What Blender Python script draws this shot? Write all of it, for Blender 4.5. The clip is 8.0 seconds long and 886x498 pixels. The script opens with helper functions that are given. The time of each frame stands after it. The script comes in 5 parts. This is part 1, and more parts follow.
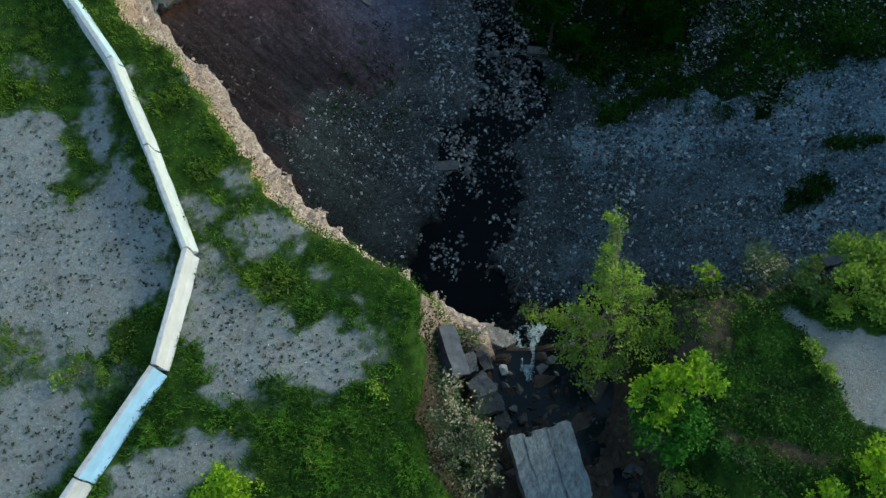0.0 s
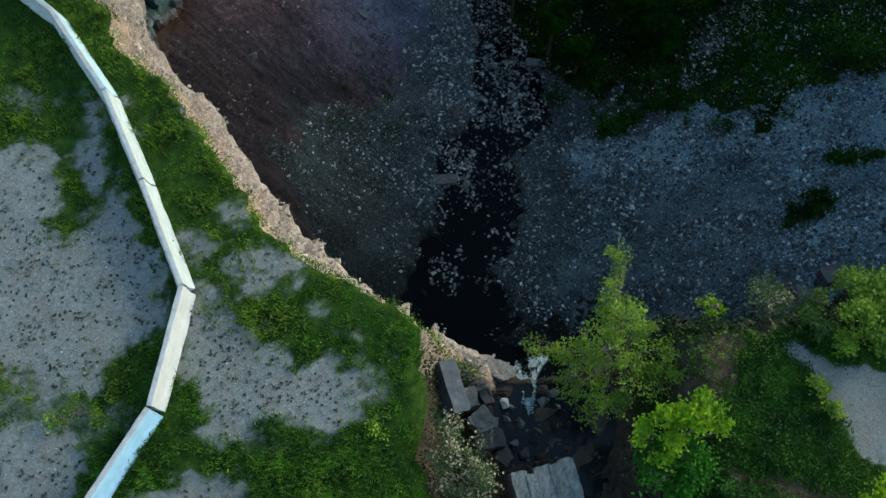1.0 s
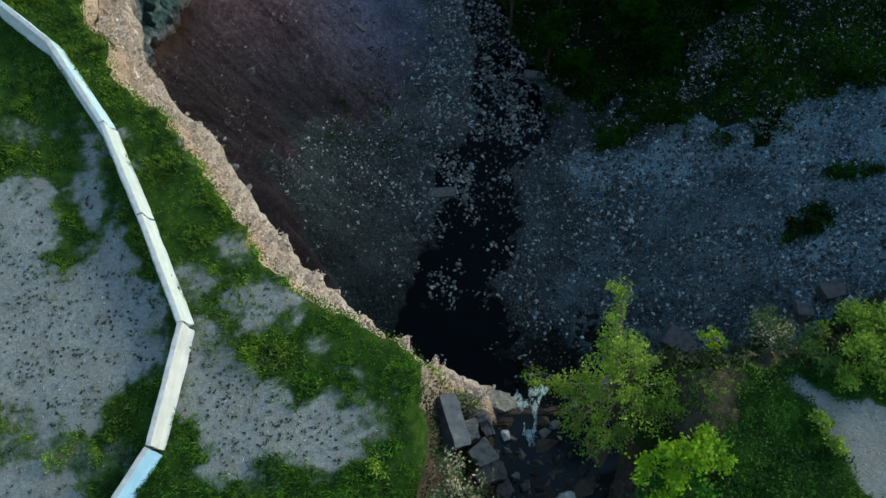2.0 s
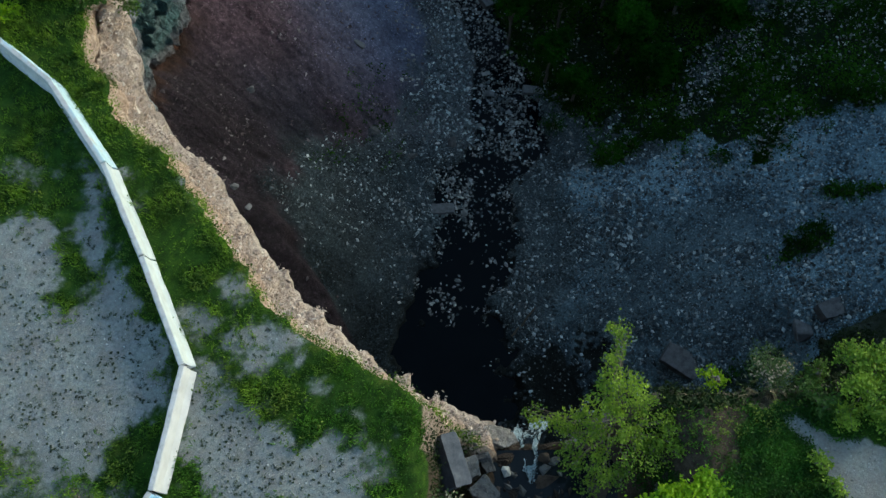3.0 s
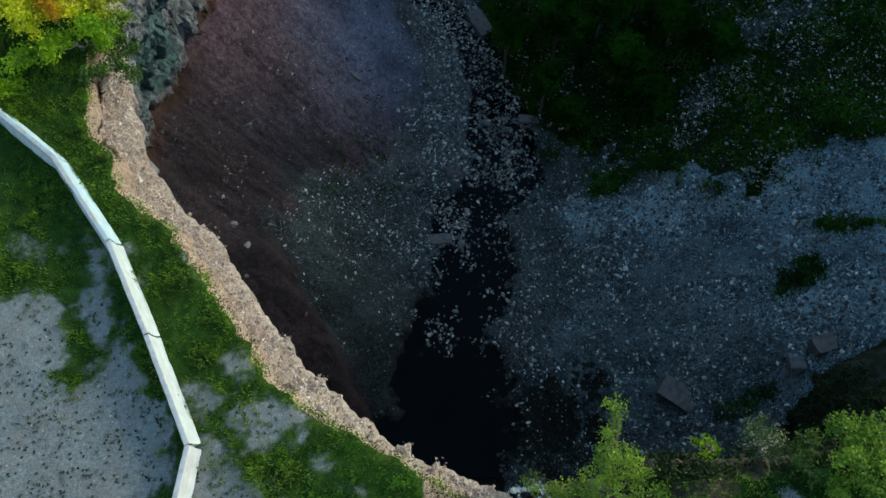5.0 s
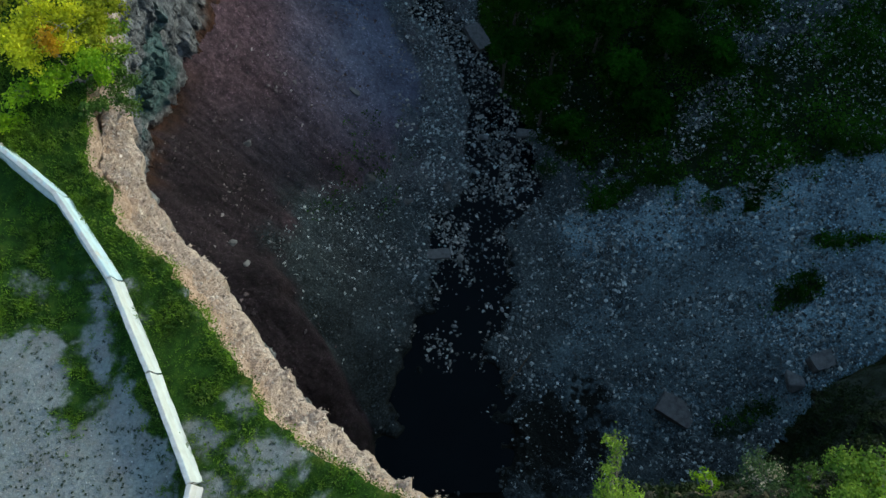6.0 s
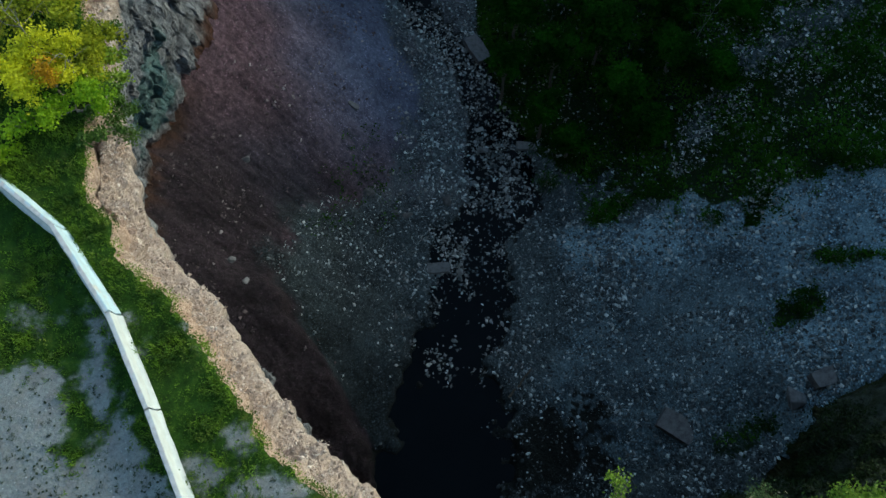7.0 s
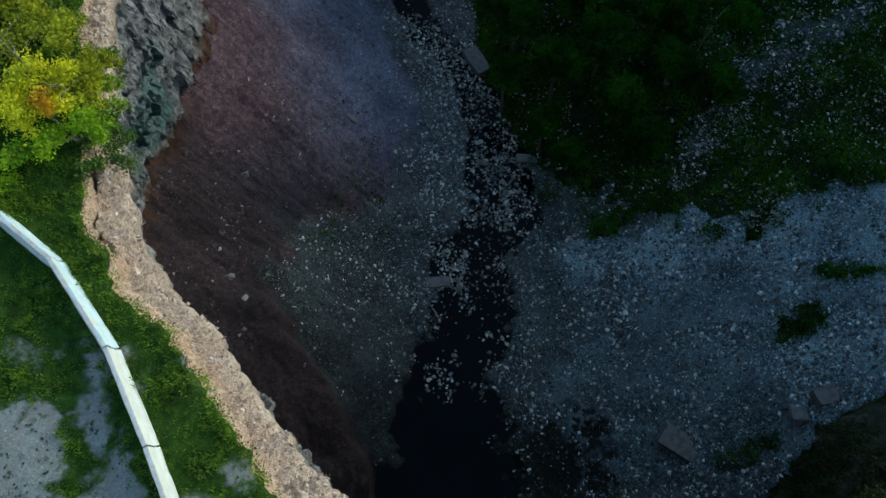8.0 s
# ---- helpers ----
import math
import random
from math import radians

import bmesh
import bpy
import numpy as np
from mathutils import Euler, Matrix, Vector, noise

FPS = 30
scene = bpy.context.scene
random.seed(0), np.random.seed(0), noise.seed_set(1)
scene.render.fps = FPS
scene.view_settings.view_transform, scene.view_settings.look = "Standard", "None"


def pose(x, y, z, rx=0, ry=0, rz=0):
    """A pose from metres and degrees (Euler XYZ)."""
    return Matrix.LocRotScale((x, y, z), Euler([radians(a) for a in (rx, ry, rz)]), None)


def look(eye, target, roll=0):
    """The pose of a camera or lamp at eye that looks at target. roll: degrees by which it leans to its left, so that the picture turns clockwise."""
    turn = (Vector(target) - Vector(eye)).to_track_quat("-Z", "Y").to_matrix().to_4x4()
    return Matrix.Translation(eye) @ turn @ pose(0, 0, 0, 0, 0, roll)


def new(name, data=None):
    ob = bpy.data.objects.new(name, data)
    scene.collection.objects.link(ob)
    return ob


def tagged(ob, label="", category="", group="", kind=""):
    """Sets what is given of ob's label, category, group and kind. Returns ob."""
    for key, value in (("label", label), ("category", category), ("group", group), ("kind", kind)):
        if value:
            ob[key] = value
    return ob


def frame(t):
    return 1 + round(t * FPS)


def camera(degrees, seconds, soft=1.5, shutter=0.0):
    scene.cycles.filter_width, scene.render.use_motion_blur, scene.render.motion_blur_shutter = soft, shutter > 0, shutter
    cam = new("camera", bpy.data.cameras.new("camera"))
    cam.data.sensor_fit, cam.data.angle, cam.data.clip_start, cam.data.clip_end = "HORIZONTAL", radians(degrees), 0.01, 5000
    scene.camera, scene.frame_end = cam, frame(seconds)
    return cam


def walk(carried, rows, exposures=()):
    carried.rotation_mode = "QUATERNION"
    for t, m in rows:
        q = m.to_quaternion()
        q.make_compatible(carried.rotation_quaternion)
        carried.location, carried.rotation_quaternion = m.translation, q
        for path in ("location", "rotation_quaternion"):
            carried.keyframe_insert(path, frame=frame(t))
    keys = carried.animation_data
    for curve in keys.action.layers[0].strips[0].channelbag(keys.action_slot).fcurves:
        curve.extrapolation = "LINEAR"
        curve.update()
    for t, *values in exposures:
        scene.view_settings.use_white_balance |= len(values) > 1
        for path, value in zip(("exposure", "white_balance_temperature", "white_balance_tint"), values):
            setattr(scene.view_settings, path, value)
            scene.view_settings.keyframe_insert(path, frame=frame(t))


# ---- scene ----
cam = camera(55.6, 8.0)
METRES, EYE, TILT, LEAN, TURN = 8.0, 20.8, -70.0, 0.0, 0.0
ROWS = [
    (0.0, 0.0, 0.0, 0.0, -0.0, 0.0, -0.0),
    (0.5, -0.0033, 0.0176, 0.0558, -0.08, 0.01, 0.08),
    (1.0, -0.0072, 0.0398, 0.115, -0.15, 0.01, 0.18),
    (1.5, -0.0107, 0.0522, 0.1675, -0.23, 0.0, 0.29),
    (3.0, -0.0203, 0.0408, 0.3631, -0.4, -0.02, 0.47),
    (3.5, -0.022, 0.0283, 0.429, -0.48, -0.04, 0.6),
    (4.0, -0.0232, 0.0122, 0.5, -0.55, -0.05, 0.69),
    (4.5, -0.0247, -0.0016, 0.5599, -0.6, -0.06, 0.78),
    (6.0, -0.0307, -0.0294, 0.7474, -0.78, -0.06, 1.05),
    (6.5, -0.0338, -0.0191, 0.8027, -0.84, -0.05, 1.15),
    (7.0, -0.0382, -0.0048, 0.8623, -0.89, -0.04, 1.2),
    (7.5, -0.0421, 0.0105, 0.9181, -0.93, -0.02, 1.25),
    (8.0, -0.0463, 0.0283, 0.9751, -0.99, -0.01, 1.32),
]
walk(cam, [(t, pose(0, 0, EYE, TILT, LEAN, TURN) @ pose(METRES * x, METRES * y, METRES * z, 90 + pitch, roll, yaw)) for t, x, y, z, yaw, pitch, roll in ROWS],
     exposures=[(0.0, 0.92, 6500, -11), (8.0, 0.86, 6500, -11)])

# ---- light: a dull sky and a low, veiled sun ----
world = bpy.data.worlds.new("dusk_sky")
scene.world = world
world.use_nodes = True
wn = world.node_tree
sky = wn.nodes.new("ShaderNodeTexSky")
sky.sky_type, sky.sun_disc = "NISHITA", False
SUN_EL, SUN_AZ = 24.0, 62.0
sky.sun_elevation, sky.sun_rotation = radians(SUN_EL), radians(SUN_AZ)
wn.nodes["Background"].inputs["Strength"].default_value = 0.15
wn.links.new(sky.outputs[0], wn.nodes["Background"].inputs[0])
sun = new("sun", bpy.data.lights.new("sun", "SUN"))
sun.data.energy, sun.data.angle, sun.data.color = 1.1, radians(14), (1.0, 0.86, 0.7)
ex, ey, ez = math.sin(radians(SUN_AZ)) * math.cos(radians(SUN_EL)), math.cos(radians(SUN_AZ)) * math.cos(radians(SUN_EL)), math.sin(radians(SUN_EL))
sun.matrix_world = look((60 * ex, 60 * ey, 60 * ez), (0, 0, 0))


# ---- numbers: noise and curves ----
def lattice(i, j, k):
    n = (i * 374761393 + j * 668265263 + k * 1440670441) & 0xFFFFFFFF
    n = ((n ^ (n >> 13)) * 1274126177) & 0xFFFFFFFF
    n = ((n ^ (n >> 15)) * 2246822519) & 0xFFFFFFFF
    return ((n ^ (n >> 16)) & 0xFFFF) / 65535.0


def vnoise(x, y, z=0.0, seed=0):
    """Smooth value noise, 0 to 1, of arrays."""
    x, y, z = np.broadcast_arrays(np.asarray(x, float), np.asarray(y, float), np.asarray(z, float))
    i, j, k = (np.floor(a).astype(np.int64) for a in (x, y, z))
    u, v, w = (a - b for a, b in ((x, i), (y, j), (z, k)))
    u, v, w = (a * a * (3 - 2 * a) for a in (u, v, w))
    total = 0.0
    for a in (0, 1):
        for b in (0, 1):
            for c in (0, 1):
                total = total + lattice(i + a + seed * 101, j + b, k + c) * (u if a else 1 - u) * (v if b else 1 - v) * (w if c else 1 - w)
    return total


def fbm(x, y, z=0.0, octaves=4, seed=0):
    """Summed noise, about -0.5 to 0.5."""
    total, gain, size = 0.0, 0.5, 1.0
    x, y = 0.79 * x - 0.61 * y, 0.61 * x + 0.79 * y
    for o in range(octaves):
        total = total + gain * (vnoise(x * size, y * size, z * size, seed + o) - 0.5) * 1.0
        gain, size = gain * 0.5, size * 2.03
        x, y = 0.8 * x - 0.6 * y + 3.7, 0.6 * x + 0.8 * y - 1.9
    return total


def step(a, b, x):
    t = np.clip((np.asarray(x, float) - a) / (b - a), 0, 1)
    return t * t * (3 - 2 * t)


def patch(x, y, cx, cy, rx, ry, turn=0.0, rough=0.5, seed=0):
    """A blotch with an uneven edge: 1 inside, 0 outside."""
    c, s = math.cos(radians(turn)), math.sin(radians(turn))
    dx, dy = x - cx, y - cy
    d = np.sqrt(((c * dx + s * dy) / rx) ** 2 + ((-s * dx + c * dy) / ry) ** 2)
    near = d < 1.7 + 1.1 * rough
    x, y, inner = x[near], y[near], np.zeros(len(d))
    e = d[near] + rough * (fbm(x * 0.9, y * 0.9, 0, 4, 40 + seed) * 2.2) + 0.6 * fbm(x * 2.1, y * 2.1, 0, 3, 60 + seed) + 0.9 * fbm(x * 4.6, y * 4.6, 0, 4, 70 + seed)
    inner[near] = 1 - step(0.62, 1.34, e)
    return inner


def region(x, y, corners, soft=0.3, rough=0.7, seed=0):
    """A patch of ground with the given corners and a frayed edge: 1 inside, 0 outside."""
    p = np.array(corners, float)
    q = np.roll(p, -1, 0)
    reach = soft + rough
    near = (x > p[:, 0].min() - reach) & (x < p[:, 0].max() + reach) & (y > p[:, 1].min() - reach) & (y < p[:, 1].max() + reach)
    x, y, inner = x[near], y[near], np.zeros(len(near))
    gap, inside = np.full(len(x), 9.0), np.zeros(len(x), bool)
    for (a, b), (c, d) in zip(p, q):
        t = np.clip(((x - a) * (c - a) + (y - b) * (d - b)) / ((c - a) ** 2 + (d - b) ** 2), 0, 1)
        gap = np.minimum(gap, np.hypot(x - a - t * (c - a), y - b - t * (d - b)))
        if b != d:
            inside ^= ((b > y) != (d > y)) & (x < (c - a) * (y - b) / (d - b) + a)
    e = np.where(inside, gap, -gap) + rough * (0.8 * fbm(x * 1.1, y * 1.1, 0, 3, 40 + seed) + 0.9 * fbm(x * 3.4, y * 3.4, 0, 4, 60 + seed) + 0.5 * fbm(x * 9, y * 9, 0, 2, 70 + seed))
    inner[near] = step(-soft, soft, e)
    return inner


# the rim of the gorge, seen from above, and where its wall meets the floor
LIP = [(-13.2, 30.2), (-11.7, 27.4), (-11.4, 26.2), (-10.95, 21.9), (-10.1, 18.4), (-9.75, 17.1), (-8.9, 16.0), (-7.05, 14.0), (-5.85, 12.25), (-4.4, 10.3),
       (-3.1, 9.1), (-1.52, 7.75), (-0.35, 7.15), (1.35, 6.5), (2.5, 5.9), (3.6, 6.0), (4.8, 6.75), (6.2, 7.1), (8.5, 7.05), (11.5, 7.4),
       (15.0, 8.0), (20.0, 9.2), (28.0, 12.0), (38.0, 20.0), (44.0, 34.0), (42.0, 52.0), (30.0, 66.0), (10.0, 72.0), (-12.0, 64.0), (-18.5, 46.0), (-16.6, 36.0)]
FOOT = [(-13.6, 31.8), (-14.6, 29.0), (-15.3, 27.2), (-15.6, 25.0), (-15.5, 22.5), (-15.2, 20.6), (-14.2, 18.8), (-11.0, 15.6), (-8.6, 13.0), (-6.8, 11.2),
        (-5.0, 9.4), (-3.0, 8.0), (-1.0, 7.2), (1.2, 6.8), (2.6, 6.7), (4.0, 7.0), (5.2, 7.5), (6.6, 7.9), (9.0, 8.0), (12.4, 8.4),
        (17.0, 9.5), (20.6, 13.5), (26.2, 16.9), (35.0, 23.0), (39.0, 34.5), (37.0, 49.0), (27.0, 60.0), (10.0, 65.0), (-9.0, 58.0), (-12.9, 44.0), (-12.8, 36.3)]
LIP_Z = [-1.2, -1.4, -1.5, -1.6, -2.4, -2.7, -2.8, -3.0, -2.9, -2.8, -2.7, -2.8, -3.3, -3.5, -3.8, -3.5, -3.0, -2.2, -1.8, -1.6, -1.5, -1.4] + [-1.2] * 9
EDGE = [0.5, 0.6, 0.65, 0.3, 0.95, 1.05, 1.05, 0.95, 0.85, 1.0, 0.95, 0.6, 0.75, 0.8, 0.55, 0.5, 0.6, 0.7, 0.7, 0.7, 0.8, 1.0] + [1.2] * 9
MID = (4.0, 24.0)


def spline(rows):
    """A closed smooth curve through rows, sampled densely where the rim is seen."""
    p = np.array(rows, float)
    if p.ndim == 1:
        p = p[:, None]
    n, out, lip = len(p), [], np.array(LIP)
    for i in range(n):
        a, b, c, d = p[i - 1], p[i], p[(i + 1) % n], p[(i + 2) % n]
        length = np.linalg.norm(lip[(i + 1) % n] - lip[i])
        count = max(4, int(length / (0.10 if i < 21 else 0.16 if i > 28 else 1.2)))
        t = (np.arange(count) / count)[:, None]
        out.append(0.5 * (2 * b + (c - a) * t + (2 * a - 5 * b + 4 * c - d) * t ** 2 + (3 * b - a - 3 * c + d) * t ** 3))
    return np.vstack(out)


# ---- heights ----
def creek_mid(y):
    return 2.7 + 0.42 * np.clip(3.2 - np.asarray(y, float), 0, 30)


def plateau_z(x, y):
    """The ground on top, with the cut of the creek that feeds the fall."""
    z = 0.5 * fbm(x * 0.16, y * 0.16, 0, 3, 3) + 0.10 * fbm(x * 1.1, y * 1.1, 0, 3, 5)
    z = z - 0.55 * step(4.5, 8.0, x)
    z = z + 0.06 * np.clip(np.hypot(x - 4, y - 10) - 40, 0, 60) * (0.5 + fbm(x * 0.01, y * 0.01, 0, 2, 8))
    side = x - creek_mid(y)
    off = np.abs(side) + 0.9 * fbm(x * 0.6, y * 0.6, 0, 3, 6)
    cut = np.where(side < 0, 1 - step(2.5, 3.7, off), 1 - step(2.0, 4.2, off)) * (1 - step(40, 70, -np.asarray(y, float)))
    return z * (1 - cut) + cut * (-3.75 + 0.85 * step(1.75, 1.15, x) * step(5.2, 5.8, y) + 0.5 * fbm(x * 0.9, y * 0.9, 0, 4, 7)) * np.where(y < 9, 1, 0)


STREAM = [(10.0, -4.6, 4.9), (13.0, -4.6, 4.8), (16.0, -3.2, 4.4), (19.0, -2.0, 6.0), (22.0, -1.6, 7.0), (25.0, -1.4, 7.4), (28.5, -1.6, 8.0),
          (33.0, -0.4, 8.2), (38.0, 0.0, 6.6), (44.0, -1.6, 4.2), (52.0, -4.4, 3.0), (64.0, -5.0, 3.0)]


CHANNEL = [(10.0, 0.0, 4.6), (15.0, 0.2, 3.6), (18.0, 0.9, 2.6), (20.5, 1.4, 2.6), (25.0, 2.6, 3.0), (29.0, 4.2, 2.9), (32.5, 4.9, 2.4), (35.5, 4.2, 2.0), (40.5, 2.6, 1.5), (45.0, -0.6, 1.6), (60.0, -4.0, 2.0)]


# where the dark scree ends and the gravel begins
SHALE = [(8.0, -3.4), (12.5, -4.0), (14.2, -4.9), (17.35, -6.4), (19.7, -8.1), (21.5, -9.1), (24.3, -9.2), (26.0, -8.6), (28.0, -6.8), (30.5, -3.4), (33.0, -1.4), (38.0, -1.1), (44.0, -2.6), (64.0, -5.0)]


def shale_end(y):
    s = np.array(SHALE)
    return np.interp(y, s[:, 0], s[:, 1])


def channel_at(x, y):
    """1 in the stream's course, 0 away from it."""
    c = np.array(CHANNEL)
    mid, half = np.interp(y, c[:, 0], c[:, 1]), np.interp(y, c[:, 0], c[:, 2])
    return 1 - step(0.75, 1.15, np.abs(x - mid) / half + 1.3 * fbm(x * 0.55, y * 0.55, 0, 4, 14))


def bar_at(x, y):
    """The pale gravel bar between the scree and the stream."""
    return step(-0.6, 1.2, x - shale_end(y) + 2 * fbm(x * 0.5, y * 0.5, 0, 4, 79)) * step(2.6, 1.0, x - 1.0 + 1.5 * fbm(x * 0.4, y * 0.4, 0, 3, 80)) * step(27.0, 31.0, y)


def floor_z(x, y, rough=True):
    """The floor of the gorge: a flat stream bed between a steep scree slope and a long gravel fan."""
    s = np.array(STREAM)
    left, right = np.interp(y, s[:, 0], s[:, 1]), np.interp(y, s[:, 0], s[:, 2])
    sway = 3.0 * fbm(x * 0.45, y * 0.45, 0, 4, 10) * np.exp(-0.4 * np.maximum(left - x, x - right).clip(0, 30))
    dl, dr = np.clip(left - x + sway, 0, 60), np.clip(x - right + sway, 0, 60)
    z = -30.5 + 0.74 * dl + 0.012 * dl * dl + 0.43 * dr + 0.007 * dr * dr
    z = z - 0.12 * np.clip(y - 24, 0, 30) * 0.15
    z = np.minimum(z, -13.0 + 0.1 * (z + 13))
    ridge = shale_end(y) - 0.1 + 1.1 * fbm(x * 0.7, y * 0.7, 0, 4, 15) - x
    z = z + 1.5 * step(0.0, 0.4, ridge) * (1 - step(0.4, 5.0, ridge)) * step(23.0, 20.5, y)
    furrow = fbm(0.16 * (0.87 * x - 0.5 * y), 1.0 * (0.5 * x + 0.87 * y), 0, 4, 16) + 0.6 * np.abs(fbm(x * 0.8, y * 0.8, 0, 4, 17))
    z = z + 0.75 * furrow * step(1.0, 3.5, dl) * step(20.0, 24.0, y)
    if rough:
        bank = step(0.0, 3.0, dl + dr)
        z = z + (0.9 * fbm(x * 0.3, y * 0.3, 0, 3, 11) + 0.36 * fbm(x * 1.3, y * 1.3, 0, 3, 12) + 0.16 * fbm(x * 4.2, y * 4.2, 0, 2, 13)) * (0.35 + 0.65 * bank)
        z = z + (0.30 - 0.63 * channel_at(x, y) + 0.45 * bar_at(x, y)) * (1 - bank) + 0.22 * patch(x, y, 5.4, 25.0, 1.1, 2.6, 0, 0.5, 5)
    return z


# ---- mesh helpers ----
def mesh_of(name, verts, faces, smooth=False, materials=()):
    """A mesh from arrays: verts (n, 3), faces (m, 3 or 4)."""
    me = bpy.data.meshes.new(name)
    verts, faces = np.asarray(verts, np.float32), np.asarray(faces, np.int32)
    k = faces.shape[1]
    me.vertices.add(len(verts))
    me.vertices.foreach_set("co", verts.ravel())
    me.loops.add(faces.size)
    me.loops.foreach_set("vertex_index", faces.ravel())
    me.polygons.add(len(faces))
    me.polygons.foreach_set("loop_start", np.arange(0, faces.size, k, dtype=np.int32))
    me.polygons.foreach_set("use_smooth", np.full(len(faces), smooth, dtype=bool))
    me.update(calc_edges=True)
    for m in materials:
        me.materials.append(m)
    return me


def give(me, name, values):
    """A number on each vertex, for the material."""
    me.attributes.new(name, "FLOAT", "POINT").data.foreach_set("value", np.asarray(values, np.float32))


def part(name, bm, material, parent, label=""):
    me = bpy.data.meshes.new(name)
    bm.to_mesh(me)
    bm.free()
    me.materials.append(material)
    ob = new(name, me)
    ob.parent = parent
    return tagged(ob, label)


def part_of(name, me, parent, label=""):
    ob = new(name, me)
    ob.parent = parent
    return tagged(ob, label)


def thing(name, label, category, group="", at=(0, 0, 0)):
    ob = new(name)
    ob.location, ob.empty_display_size = at, 0.2
    return tagged(ob, label, category, group)


# ---- materials ----
def material(name, rough=0.8, metal=0.0, spec=0.3):
    m = bpy.data.materials.new(name)
    m.use_nodes = True
    b = m.node_tree.nodes["Principled BSDF"]
    b.inputs["Roughness"].default_value, b.inputs["Metallic"].default_value = rough, metal
    b.inputs["Specular IOR Level"].default_value = spec
    return m, m.node_tree, b


def noise_node(nt, scale, detail=5, rough=0.6, stretch=None):
    n = nt.nodes.new("ShaderNodeTexNoise")
    n.inputs["Scale"].default_value, n.inputs["Detail"].default_value, n.inputs["Roughness"].default_value = scale, detail, rough
    co = nt.nodes.new("ShaderNodeNewGeometry")
    if stretch:
        mp = nt.nodes.new("ShaderNodeMapping")
        mp.inputs["Scale"].default_value = stretch
        nt.links.new(co.outputs["Position"], mp.inputs[0])
        nt.links.new(mp.outputs[0], n.inputs["Vector"])
    else:
        nt.links.new(co.outputs["Position"], n.inputs["Vector"])
    return n.outputs[0]


def ramp(nt, fac, stops):
    r = nt.nodes.new("ShaderNodeValToRGB")
    while len(r.color_ramp.elements) < len(stops):
        r.color_ramp.elements.new(0.5)
    for e, (p, c) in zip(r.color_ramp.elements, stops):
        e.position, e.color = p, (*c, 1)
    nt.links.new(fac, r.inputs[0])
    return r.outputs[0]


def mix(nt, fac, a, b, kind="MIX"):
    n = nt.nodes.new("ShaderNodeMix")
    n.data_type, n.blend_type = "RGBA", kind
    for socket, value in ((n.inputs[0], fac), (n.inputs[6], a), (n.inputs[7], b)):
        if isinstance(value, (int, float)):
            socket.default_value = value
        elif isinstance(value, tuple):
            socket.default_value = (*value, 1)
        else:
            nt.links.new(value, socket)
    return n.outputs[2]


def sums(nt, kind, a, b):
    n = nt.nodes.new("ShaderNodeMath")
    n.operation = kind
    n.use_clamp = True
    for socket, value in zip(n.inputs, (a, b)):
        if isinstance(value, (int, float)):
            socket.default_value = value
        else:
            nt.links.new(value, socket)
    return n.outputs[0]


def span(nt, value, a, b):
    n = nt.nodes.new("ShaderNodeMapRange")
    n.interpolation_type = "SMOOTHSTEP"
    n.inputs[1].default_value, n.inputs[2].default_value = a, b
    nt.links.new(value, n.inputs[0])
    return n.outputs[0]


def field(nt, name):
    a = nt.nodes.new("ShaderNodeAttribute")
    a.attribute_name = name
    return a.outputs["Fac"]


def bump(nt, b, height, strength=0.5, distance=0.05):
    n = nt.nodes.new("ShaderNodeBump")
    n.inputs["Strength"].default_value, n.inputs["Distance"].default_value = strength, distance
    nt.links.new(height, n.inputs["Height"])
    nt.links.new(n.outputs[0], b.inputs["Normal"])


def by_piece(nt):
    g = nt.nodes.new("ShaderNodeNewGeometry")
    return g.outputs["Random Per Island"]


def by_object(nt):
    return nt.nodes.new("ShaderNodeObjectInfo").outputs["Random"]


